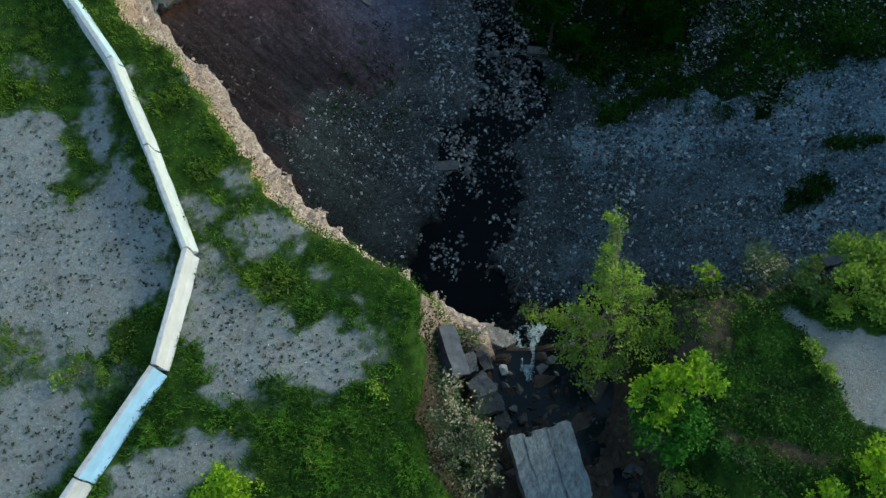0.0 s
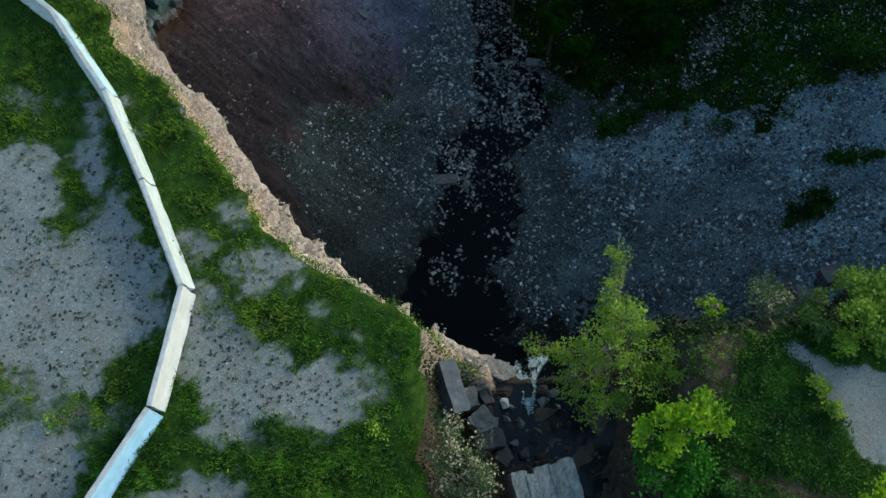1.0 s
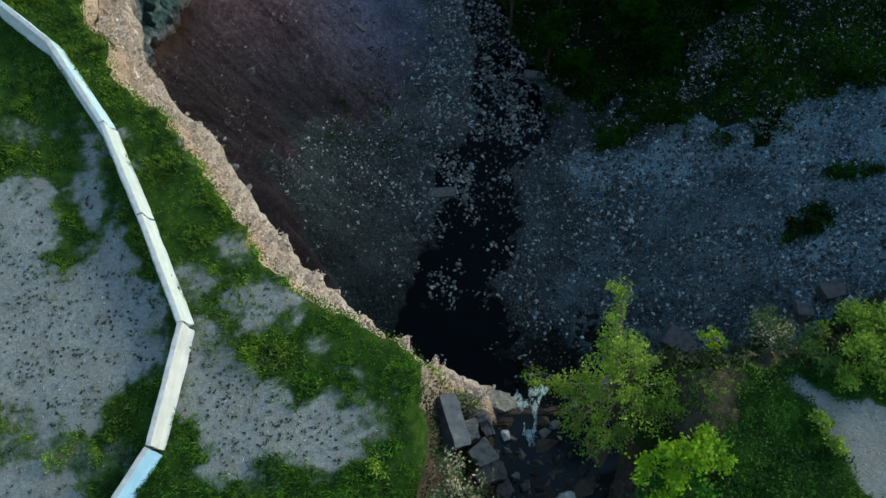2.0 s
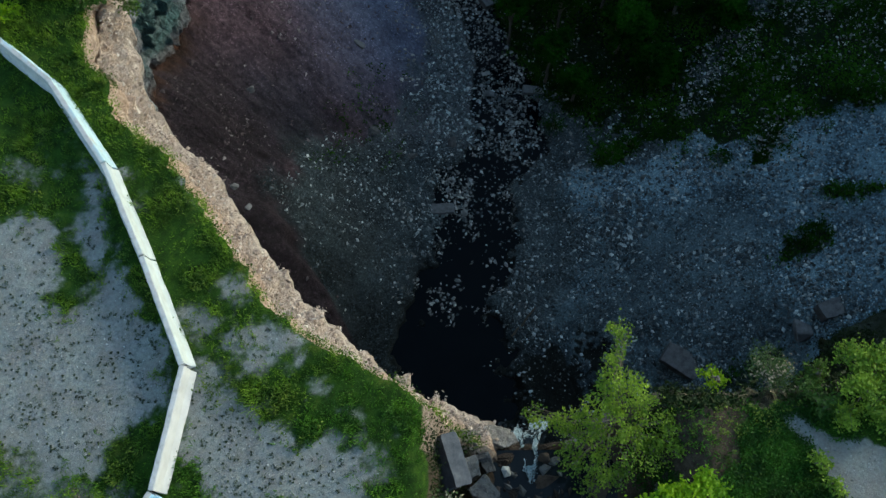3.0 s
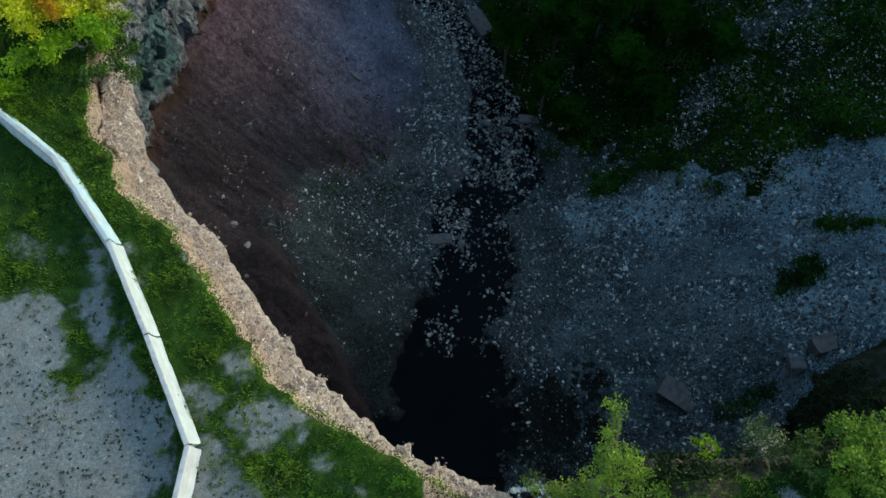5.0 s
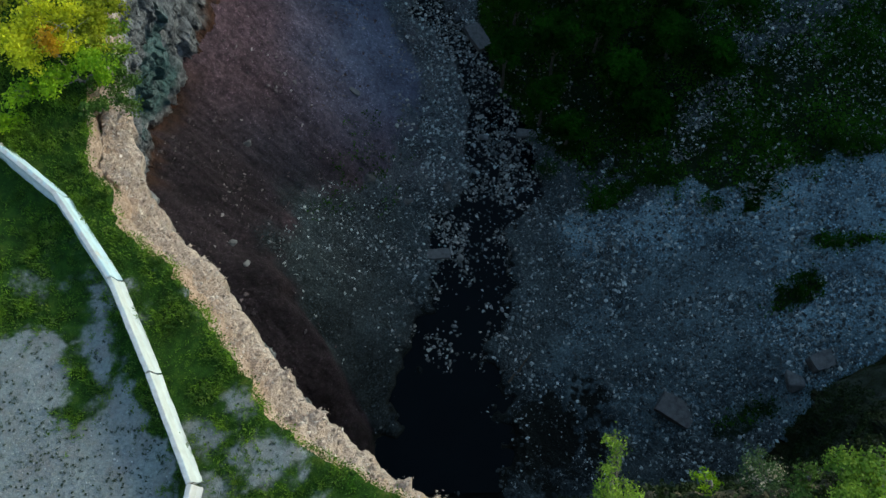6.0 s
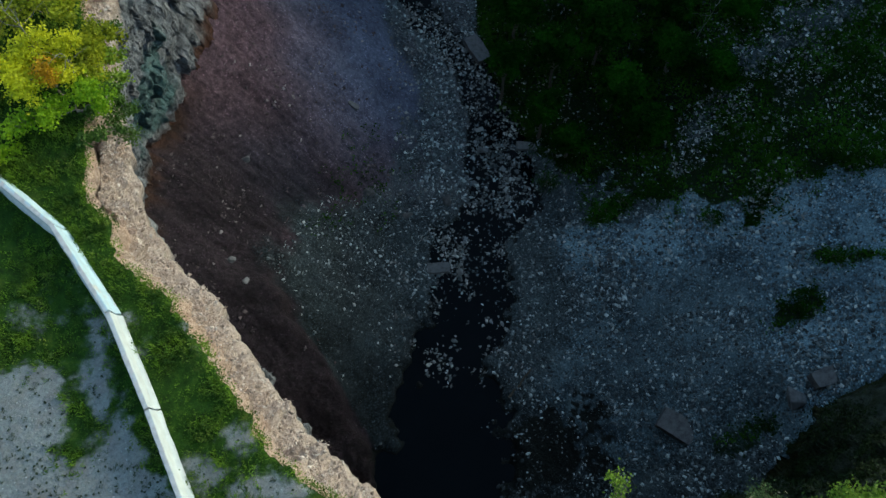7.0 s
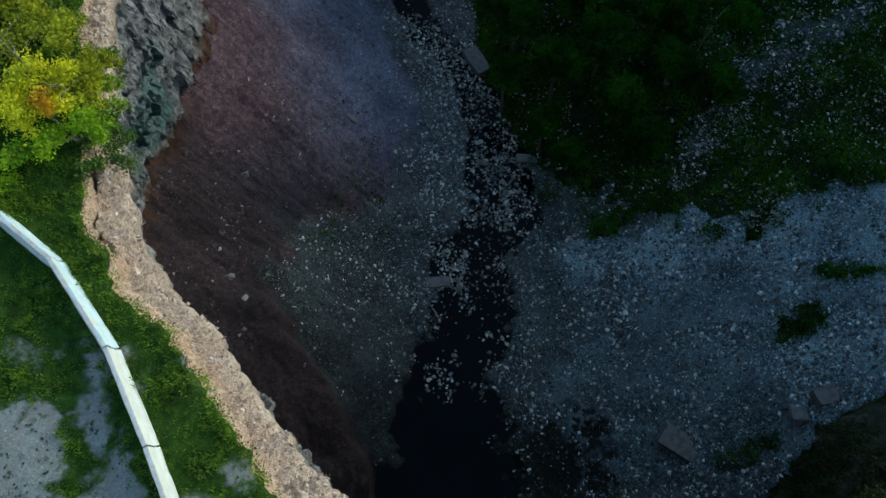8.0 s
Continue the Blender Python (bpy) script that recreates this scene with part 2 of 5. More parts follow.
def make_plateau():
    m, nt, b = material("grit_and_turf", 0.95, 0, 0.15)
    grit = ramp(nt, noise_node(nt, 9, 8, 0.75), [(0.30, (0.17, 0.173, 0.19)), (0.50, (0.34, 0.345, 0.375)), (0.75, (0.50, 0.505, 0.535))])
    grit = mix(nt, span(nt, noise_node(nt, 1.3, 6, 0.7), 0.42, 0.66), grit, ramp(nt, noise_node(nt, 12, 7, 0.75), [(0.3, (0.20, 0.18, 0.19)), (0.7, (0.45, 0.415, 0.435))]))
    turf = ramp(nt, noise_node(nt, 3.2, 6, 0.7), [(0.3, (0.008, 0.020, 0.003)), (0.55, (0.026, 0.064, 0.007)), (0.8, (0.075, 0.12, 0.015))])
    turf = mix(nt, sums(nt, "MULTIPLY", span(nt, noise_node(nt, 0.8, 6, 0.7), 0.52, 0.68), 0.35), turf, ramp(nt, noise_node(nt, 6, 6, 0.7), [(0.3, (0.022, 0.022, 0.006)), (0.7, (0.13, 0.115, 0.03))]))
    soil = ramp(nt, noise_node(nt, 5, 6, 0.7), [(0.3, (0.022, 0.016, 0.012)), (0.7, (0.105, 0.078, 0.060))])
    edge = sums(nt, "ADD", field(nt, "turf"), 0.0)
    wob = sums(nt, "SUBTRACT", edge, sums(nt, "MULTIPLY", noise_node(nt, 4.0, 8, 0.8), 1.0))
    c = mix(nt, span(nt, wob, -0.30, 0.42), grit, turf)
    c = mix(nt, span(nt, field(nt, "bare"), 0.3, 0.7), c, soil)
    crag = ramp(nt, noise_node(nt, 6, 8, 0.8), [(0.32, (0.06, 0.042, 0.033)), (0.52, (0.26, 0.20, 0.165)), (0.75, (0.46, 0.38, 0.33))])
    chips = sums(nt, "SUBTRACT", field(nt, "crag"), sums(nt, "MULTIPLY", noise_node(nt, 3.0, 7, 0.75), 0.8))
    c = mix(nt, span(nt, chips, 0.0, 0.3), c, crag)
    nt.links.new(c, b.inputs["Base Color"])
    bump(nt, b, noise_node(nt, 14, 8, 0.75), 0.7, 0.05)
    return m


def cells(nt, scale, warp=0.0):
    """A random grey for each pebble-sized cell, and how far its middle is."""
    v = nt.nodes.new("ShaderNodeTexVoronoi")
    v.inputs["Scale"].default_value = scale
    co = nt.nodes.new("ShaderNodeNewGeometry")
    nt.links.new(co.outputs["Position"], v.inputs["Vector"])
    if warp:
        bend = nt.nodes.new("ShaderNodeVectorMath")
        bend.operation = "MULTIPLY_ADD"
        bend.inputs[1].default_value = (warp, warp, warp)
        wave = nt.nodes.new("ShaderNodeTexNoise")
        wave.inputs["Scale"].default_value, wave.inputs["Detail"].default_value = 1.4, 4
        nt.links.new(co.outputs["Position"], wave.inputs["Vector"])
        nt.links.new(wave.outputs["Color"], bend.inputs[0])
        nt.links.new(co.outputs["Position"], bend.inputs[2])
        nt.links.new(bend.outputs[0], v.inputs["Vector"])
    sep = nt.nodes.new("ShaderNodeSeparateColor")
    nt.links.new(v.outputs["Color"], sep.inputs[0])
    return sep.outputs[0], v.outputs["Distance"]


def make_rock():
    m, nt, b = material("layered_rock", 0.9, 0, 0.2)
    stony = ramp(nt, noise_node(nt, 5.5, 9, 0.78), [(0.30, (0.17, 0.125, 0.105)), (0.40, (0.42, 0.325, 0.28)), (0.54, (0.60, 0.485, 0.425)), (0.70, (0.80, 0.70, 0.64))])
    soil = ramp(nt, noise_node(nt, 7.0, 8, 0.75, (1, 1, 0.5)), [(0.30, (0.22, 0.135, 0.10)), (0.48, (0.50, 0.35, 0.272)), (0.70, (0.74, 0.58, 0.485))])
    warm = mix(nt, field(nt, "crest"), soil, stony)
    ochre = span(nt, noise_node(nt, 0.7, 5), 0.50, 0.68)
    warm = mix(nt, sums(nt, "MULTIPLY", ochre, 0.4), warm, ramp(nt, noise_node(nt, 9, 7, 0.75), [(0.3, (0.22, 0.13, 0.085)), (0.7, (0.66, 0.46, 0.34))]))
    sage = span(nt, noise_node(nt, 1.1, 6, 0.7), 0.57, 0.70)
    warm = mix(nt, sums(nt, "MULTIPLY", sage, 0.45), warm, ramp(nt, noise_node(nt, 8, 7, 0.75), [(0.3, (0.10, 0.085, 0.05)), (0.7, (0.38, 0.34, 0.23))]))
    warm = mix(nt, field(nt, "soak"), warm, ramp(nt, noise_node(nt, 4, 7, 0.75), [(0.3, (0.012, 0.010, 0.009)), (0.7, (0.07, 0.055, 0.045))]))
    grey = ramp(nt, noise_node(nt, 1.6, 9, 0.75, (1, 1, 0.8)), [(0.34, (0.016, 0.018, 0.022)), (0.46, (0.12, 0.126, 0.138)), (0.58, (0.25, 0.26, 0.28)), (0.75, (0.46, 0.47, 0.50))])
    chunk = cells(nt, 1.5, 0.5)[0]
    grey = mix(nt, 1.0, grey, ramp(nt, chunk, [(0.0, (0.55, 0.55, 0.57)), (0.5, (0.95, 0.95, 0.95)), (1.0, (1.35, 1.35, 1.35))]), "MULTIPLY")
    red = ramp(nt, noise_node(nt, 2.0, 8, 0.75, (1, 1, 3)), [(0.3, (0.02, 0.010, 0.007)), (0.7, (0.115, 0.052, 0.034))])
    c = mix(nt, span(nt, field(nt, "deep"), 0.10, 0.2), warm, grey)
    algae = ramp(nt, noise_node(nt, 2.6, 8, 0.75), [(0.35, (0.014, 0.035, 0.036)), (0.65, (0.10, 0.20, 0.20))])
    c = mix(nt, sums(nt, "MULTIPLY", span(nt, field(nt, "algae"), 0.25, 0.8), 0.8), c, algae)
    c = mix(nt, span(nt, field(nt, "deep"), 0.90, 0.99), c, red)
    c = mix(nt, sums(nt, "MULTIPLY", span(nt, field(nt, "green"), 0.3, 0.7), 0.85), c, ramp(nt, noise_node(nt, 5, 6, 0.7), [(0.3, (0.007, 0.012, 0.004)), (0.75, (0.038, 0.052, 0.012))]))
    nt.links.new(c, b.inputs["Base Color"])
    relief = sums(nt, "ADD", sums(nt, "MULTIPLY", noise_node(nt, 3.0, 9, 0.72, (1, 1, 0.8)), 0.45), sums(nt, "ADD", sums(nt, "MULTIPLY", chunk, 0.25), sums(nt, "MULTIPLY", noise_node(nt, 10, 5, 0.7), 0.3)))
    bump(nt, b, relief, 1.0, 0.40)
    return m


def make_floor():
    m, nt, b = material("shale_and_gravel", 0.85, 0, 0.25)
    fine = noise_node(nt, 8, 9, 0.8)
    pebble, dome = cells(nt, 8.5, 0.25)
    crumb = cells(nt, 15.0)[0]
    dots = ramp(nt, pebble, [(0.0, (0.42, 0.42, 0.43)), (0.55, (0.8, 0.8, 0.81)), (0.82, (1.25, 1.26, 1.28)), (1.0, (2.2, 2.22, 2.25))])
    crumbs = ramp(nt, crumb, [(0.0, (0.7, 0.7, 0.7)), (0.75, (0.95, 0.95, 0.95)), (0.93, (1.15, 1.15, 1.15)), (1.0, (2.4, 2.42, 2.45))])
    gap = ramp(nt, dome, [(0.25, (1, 1, 1)), (0.75, (0.25, 0.25, 0.27))])
    patchy = span(nt, noise_node(nt, 0.45, 6, 0.7), 0.38, 0.62)
    gravel = ramp(nt, fine, [(0.34, (0.025, 0.033, 0.039)), (0.52, (0.100, 0.128, 0.146)), (0.74, (0.32, 0.375, 0.40))])
    fan = ramp(nt, fine, [(0.32, (0.085, 0.138, 0.17)), (0.52, (0.29, 0.425, 0.515)), (0.74, (0.53, 0.67, 0.74))])
    scree = ramp(nt, noise_node(nt, 3.0, 9, 0.75), [(0.28, (0.020, 0.010, 0.014)), (0.5, (0.096, 0.058, 0.080)), (0.76, (0.22, 0.142, 0.168))])
    slate = ramp(nt, noise_node(nt, 3.0, 9, 0.75), [(0.28, (0.045, 0.050, 0.085)), (0.5, (0.120, 0.136, 0.215)), (0.76, (0.22, 0.242, 0.34))])
    scree = mix(nt, field(nt, "slate"), scree, slate)
    wet = ramp(nt, fine, [(0.35, (0.004, 0.005, 0.006)), (0.7, (0.02, 0.021, 0.023))])
    # moss greens taken near black, with the gorge's shade in the colour
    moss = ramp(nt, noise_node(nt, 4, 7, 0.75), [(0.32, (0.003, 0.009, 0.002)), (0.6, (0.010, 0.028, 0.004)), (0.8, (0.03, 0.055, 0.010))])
    c = mix(nt, span(nt, field(nt, "fan"), 0.2, 0.8), gravel, fan)
    c = mix(nt, sums(nt, "MULTIPLY", field(nt, "bar"), 0.75), c, ramp(nt, fine, [(0.34, (0.07, 0.068, 0.082)), (0.52, (0.19, 0.185, 0.215)), (0.74, (0.40, 0.395, 0.43))]))
    c = mix(nt, sums(nt, "ADD", sums(nt, "MULTIPLY", patchy, 0.75), 0.2), c, mix(nt, 1.0, mix(nt, 1.0, c, dots, "MULTIPLY"), gap, "MULTIPLY"))
    scree = mix(nt, 0.8, scree, mix(nt, 1.0, scree, crumbs, "MULTIPLY"))
    # scree a quarter lighter towards the far end
    scree = mix(nt, field(nt, "far_pale"), scree, mix(nt, 1.0, scree, (1.25, 1.25, 1.25), "MULTIPLY"))
    ragged = sums(nt, "ADD", sums(nt, "MULTIPLY", field(nt, "scree"), 0.62), sums(nt, "MULTIPLY", noise_node(nt, 1.6, 8, 0.75), 0.38))
    c = mix(nt, span(nt, ragged, 0.28, 0.72), c, scree)
    # gorge shade painted into the floor colour: multiplied down to about a quarter
    c = mix(nt, sums(nt, "MULTIPLY", field(nt, "floor_shade"), 0.9), c, mix(nt, 1.0, c, (0.23, 0.25, 0.30), "MULTIPLY"))
    rust = ramp(nt, noise_node(nt, 2.4, 8, 0.75), [(0.3, (0.018, 0.009, 0.007)), (0.7, (0.095, 0.044, 0.034))])
    c = mix(nt, sums(nt, "MULTIPLY", field(nt, "rust"), 0.62), c, rust)
    c = mix(nt, span(nt, field(nt, "wet"), 0.3, 0.7), c, wet)
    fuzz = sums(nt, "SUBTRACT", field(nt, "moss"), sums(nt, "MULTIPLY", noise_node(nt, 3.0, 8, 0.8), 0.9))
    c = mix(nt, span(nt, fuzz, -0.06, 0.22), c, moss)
    c = mix(nt, 1.0, c, ramp(nt, noise_node(nt, 0.28, 6, 0.65), [(0.32, (0.62, 0.62, 0.64)), (0.5, (1, 1, 1)), (0.68, (1.4, 1.4, 1.38))]), "MULTIPLY")
    nt.links.new(c, b.inputs["Base Color"])
    lumps = sums(nt, "ADD", sums(nt, "MULTIPLY", fine, 0.3), sums(nt, "MULTIPLY", noise_node(nt, 1.7, 7, 0.7), 0.7))
    bump(nt, b, lumps, 1.0, 0.4)
    return m


def make_stone(name, dark, mid, light, per=by_piece, scale=6.0, relief=0.03):
    m, nt, b = material(name, 0.85, 0, 0.25)
    tone = ramp(nt, per(nt), [(0.0, dark), (0.72, mid), (1.0, light)])
    speck = ramp(nt, noise_node(nt, scale, 6, 0.7), [(0.3, (0.4, 0.4, 0.41)), (0.5, (0.85, 0.85, 0.85)), (0.7, (1.1, 1.1, 1.1))])
    nt.links.new(mix(nt, 1.0, tone, speck, "MULTIPLY"), b.inputs["Base Color"])
    bump(nt, b, noise_node(nt, scale * 2.2, 8, 0.75), 0.8, relief)
    return m


def make_leaf(name, dark, light, glow=0.35, patchy=0.6, size=0.8, shine=0.25):
    """Leaves that differ one by one and from patch to patch."""
    m, nt, b = material(name, 0.6, 0, shine)
    one = sums(nt, "MULTIPLY", by_piece(nt), 1 - patchy)
    tone = sums(nt, "ADD", one, sums(nt, "MULTIPLY", span(nt, noise_node(nt, size, 5, 0.65), 0.33, 0.67), patchy))
    c = ramp(nt, tone, [(0.0, dark), (0.5, tuple(0.6 * p + 0.4 * q for p, q in zip(dark, light))), (1.0, light)])
    nt.links.new(c, b.inputs["Base Color"])
    t = nt.nodes.new("ShaderNodeBsdfTranslucent")
    nt.links.new(c, t.inputs["Color"])
    blend = nt.nodes.new("ShaderNodeMixShader")
    blend.inputs[0].default_value = glow
    nt.links.new(b.outputs[0], blend.inputs[1])
    nt.links.new(t.outputs[0], blend.inputs[2])
    nt.links.new(blend.outputs[0], nt.nodes["Material Output"].inputs[0])
    return m


def make_bark(name, dark, light):
    m, nt, b = material(name, 0.9, 0, 0.15)
    nt.links.new(ramp(nt, noise_node(nt, 18, 6, 0.7, (1, 1, 0.3)), [(0.3, dark), (0.7, light)]), b.inputs["Base Color"])
    bump(nt, b, noise_node(nt, 40, 5, 0.7, (1, 1, 0.3)), 0.6, 0.02)
    return m


def make_water(name, gloss, low, high):
    m, nt, b = material(name, 0.06, 0, gloss)
    b.inputs["IOR"].default_value = 1.33
    nt.links.new(ramp(nt, noise_node(nt, 0.5, 4), [(0.35, low), (0.7, high)]), b.inputs["Base Color"])
    bump(nt, b, noise_node(nt, 3, 4), 0.12, 0.02)
    return m


def make_foam():
    m, nt, b = material("white_water", 0.5, 0, 0.4)
    nt.links.new(ramp(nt, noise_node(nt, 7, 6, 0.7, (1.4, 1, 0.4)), [(0.3, (0.10, 0.17, 0.21)), (0.5, (0.45, 0.58, 0.64)), (0.7, (0.82, 0.86, 0.90))]), b.inputs["Base Color"])
    bump(nt, b, noise_node(nt, 16, 6, 0.7, (1, 1, 0.4)), 0.8, 0.05)
    return m


def make_concrete(name, paint, share):
    """Weathered concrete with a worn coat of paint over a share of it."""
    m, nt, b = material(name, 0.85, 0, 0.2)
    raw = ramp(nt, noise_node(nt, 6, 8, 0.7), [(0.3, (0.37, 0.36, 0.37)), (0.55, (0.50, 0.49, 0.51)), (0.8, (0.60, 0.595, 0.62))])
    coat = ramp(nt, noise_node(nt, 3, 5, 0.6), [(0.3, tuple(0.82 * v for v in paint)), (0.7, paint)])
    worn = sums(nt, "MULTIPLY", span(nt, noise_node(nt, 0.9, 7, 0.6), 0.62 - 0.4 * share, 0.72 - 0.4 * share), field(nt, "face"))
    c = mix(nt, worn, raw, coat)
    stain = span(nt, noise_node(nt, 2.5, 7, 0.75, (1, 1, 0.4)), 0.60, 0.75)
    c = mix(nt, sums(nt, "MULTIPLY", stain, 0.35), c, (0.22, 0.2, 0.19))
    nt.links.new(c, b.inputs["Base Color"])
    bump(nt, b, noise_node(nt, 30, 6, 0.7), 0.4, 0.01)
    return m


PLATEAU, ROCK, FLOOR = make_plateau(), make_rock(), make_floor()
WATER, FOAM = make_water("dark_water", 0.13, (0.0008, 0.0020, 0.0036), (0.0022, 0.0040, 0.0062)), make_foam()
CREEK = make_water("creek_water", 0.4, (0.004, 0.006, 0.009), (0.012, 0.016, 0.020))
BARK, TWIG, DEADWOOD = make_bark("grey_bark", (0.06, 0.05, 0.045), (0.22, 0.19, 0.17)), make_bark("twig_bark", (0.10, 0.085, 0.07), (0.26, 0.22, 0.19)), make_bark("bleached_wood", (0.10, 0.09, 0.08), (0.28, 0.26, 0.24))
STONE = make_stone("grey_stone", (0.044, 0.053, 0.058), (0.165, 0.195, 0.212), (0.72, 0.79, 0.80))
BOULDER = make_stone("slab_rock", (0.14, 0.14, 0.15), (0.19, 0.19, 0.2), (0.26, 0.26, 0.27), by_object, 3.0)
PALE = make_stone("pale_rock", (0.25, 0.245, 0.24), (0.36, 0.35, 0.34), (0.48, 0.47, 0.45), by_object, 3.0)
WETROCK = make_stone("wet_brown_rock", (0.05, 0.038, 0.031), (0.10, 0.074, 0.06), (0.16, 0.12, 0.10), by_object, 3.0, 0.12)
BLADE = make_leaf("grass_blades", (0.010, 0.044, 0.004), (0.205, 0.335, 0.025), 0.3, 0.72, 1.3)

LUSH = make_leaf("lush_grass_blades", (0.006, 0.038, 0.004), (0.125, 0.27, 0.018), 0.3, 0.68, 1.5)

# ---- the large structure: one sheet of ground from the gorge to the horizon ----
lip, foot = spline(LIP), spline(FOOT)
lip_z, edge_w = spline(LIP_Z)[:, 0], spline(EDGE)[:, 0]
out = lip - np.array(MID)
out = out / np.linalg.norm(out, axis=1)[:, None]
jag = 0.5 * fbm(lip[:, 0] * 1.8, lip[:, 1] * 1.8, 0, 4, 21) + 0.3 * fbm(lip[:, 0] * 5, lip[:, 1] * 5, 0, 2, 22) - 0.03
lip = lip + out * jag[:, None]
edge = lip + out * (edge_w * (1 + 0.8 * fbm(lip[:, 0] * 0.7, lip[:, 1] * 0.7, 0, 2, 23) + 0.25 * fbm(lip[:, 0] * 3.3, lip[:, 1] * 3.3, 0, 2, 24)))[:, None]
COLS = len(lip)


def sheet(rows):
    """Quads between rings of points that close on themselves."""
    verts = np.concatenate(rows)
    a = np.arange(COLS)
    b = (a + 1) % COLS
    faces = [np.stack([a + r * COLS, b + r * COLS, b + (r + 1) * COLS, a + (r + 1) * COLS], 1) for r in range(len(rows) - 1)]
    return verts, np.concatenate(faces)


# where the grit lies bare: how bare, and the corners of each patch
GRITTY = [
    (1.0, [(-6.5, 6.8), (-5.6, 6.6), (-4.1, 5.7), (-2.5, 5.0), (-2.0, 4.6), (-2.2, 3.9), (-2.7, 3.8), (-3.4, 4.2), (-4.2, 4.3), (-4.8, 3.9), (-5.4, 3.6), (-5.7, 3.9), (-6.0, 4.6), (-6.6, 5.7)]),
    (1.0, [(-13.3, 11.4), (-11.4, 11.4), (-10.7, 11.2), (-10.5, 10.4), (-10.7, 9.4), (-10.1, 8.7), (-9.5, 9.0), (-9.2, 10.2), (-8.6, 10.1), (-8.1, 9.0), (-7.4, 8.2), (-7.3, 6.7), (-7.9, 6.0), (-8.5, 5.7),
           (-8.6, 5.0), (-9.2, 4.8), (-10.4, 5.5), (-12.4, 5.4), (-17.0, 5.4), (-17.0, 11.4)]),
    (0.75, [(-10.0, 12.9), (-9.5, 12.5), (-9.1, 10.9), (-9.3, 10.2), (-9.7, 10.4), (-10.0, 11.6)]),
    (1.0, [(-17.0, 3.9), (-10.7, 3.9), (-10.2, 4.0), (-9.4, 3.7), (-8.8, 3.2), (-8.9, 2.3), (-9.7, 1.0), (-11.6, -1.0), (-17.0, -1.0)]),
    (0.95, [(-7.8, 1.6), (-7.3, 2.2), (-6.2, 2.8), (-5.3, 2.7), (-4.8, 2.3), (-4.7, 1.9), (-5.7, 1.7), (-6.1, 1.3), (-6.7, 0.4), (-7.9, 0.4)]),
    (0.7, [(-5.4, 7.7), (-4.8, 7.9), (-4.4, 7.7), (-4.7, 7.3), (-5.2, 7.3)]), (0.7, [(-7.0, 9.1), (-6.6, 9.0), (-6.2, 8.6), (-6.4, 8.3), (-6.8, 8.6)]),
    (0.75, [(-5.6, 8.3), (-5.0, 8.5), (-4.0, 8.4), (-3.6, 8.1), (-4.0, 7.8), (-4.7, 7.9), (-5.5, 8.1)]), (0.6, [(-9.0, 13.1), (-8.6, 12.5), (-8.5, 12.0), (-8.8, 12.1)]),
    (0.55, [(-3.5, 7.1), (-3.2, 7.0), (-3.1, 6.8), (-3.4, 6.8)]), (0.55, [(-6.4, 7.7), (-5.7, 7.6), (-5.4, 6.8), (-6.4, 6.8)]), (0.75, [(-6.0, 9.7), (-5.3, 9.9), (-5.0, 9.4), (-5.6, 9.2)])]
STONY_PATH = [(8.75, 6.1), (9.1, 6.2), (9.5, 5.95), (10.0, 5.55), (10.6, 5.45), (11.6, 5.3), (14.0, 5.0), (18.0, 3.5), (18.0, -2.0), (13.0, 0.5), (11.2, 2.9), (10.25, 3.3), (10.05, 4.0), (9.7, 4.7), (9.4, 5.3), (8.9, 5.7)]
# bare brown earth on the bank of the creek
EARTH = [[(6.2, 7.0), (8.0, 6.9), (7.7, 5.5), (7.0, 4.6), (6.4, 3.8), (5.6, 5.2)], [(6.9, 3.1), (7.7, 2.9), (8.4, 3.1), (8.9, 2.5), (9.8, 2.2), (9.6, 1.8), (8.2, 2.1), (7.0, 2.4)]]


def turf_at(x, y):
    """How much grass grows there, 0 to 1."""
    bare = np.maximum.reduce([full * region(x, y, corners, 0.42, 0.85, k) for k, (full, corners) in enumerate(GRITTY)])
    bare = np.maximum(bare, region(x, y, STONY_PATH, 0.10, 0.25, 20))
    thin = step(0.0, 0.25, fbm(x * 0.45, y * 0.45, 0, 4, 33) + 0.5 * fbm(x * 2.5, y * 2.5, 0, 3, 34)) * 0.42
    return (1 - bare) * (1 - thin * step(5.0, 3.0, x) * step(15.5, 13.5, y) * step(2.0, 5.0, y))


rows, dist = [], np.concatenate([np.arange(0, 14, 0.14), 14 * 1.09 ** np.arange(0, 30), 14 * 1.09 ** 30 * 1.5 ** np.arange(0, 10)])
for k, d in enumerate(dist):
    p = edge + out * d
    rows.append(np.column_stack([p, plateau_z(p[:, 0], p[:, 1]) - 0.1 * (k == 0)]))
pv, pf = sheet(rows)
ground_me = mesh_of("ground", pv, pf[:, ::-1], True, [PLATEAU])
turf = turf_at(pv[:, 0], pv[:, 1])
give(ground_me, "turf", turf)
low = pv[:, 2] + 0.3 * fbm(pv[:, 0], pv[:, 1], 0, 3, 31)
earthy = np.maximum.reduce([0.8 * region(pv[:, 0], pv[:, 1], c, 0.3, 0.8, 30 + k) for k, c in enumerate(EARTH)])
give(ground_me, "bare", np.maximum(earthy, 0.36 * (1 - turf) * step(6, 8, pv[:, 0])) + np.where(pv[:, 0] < 3, step(-0.35, -0.9, low), step(-1.9, -2.7, low)))
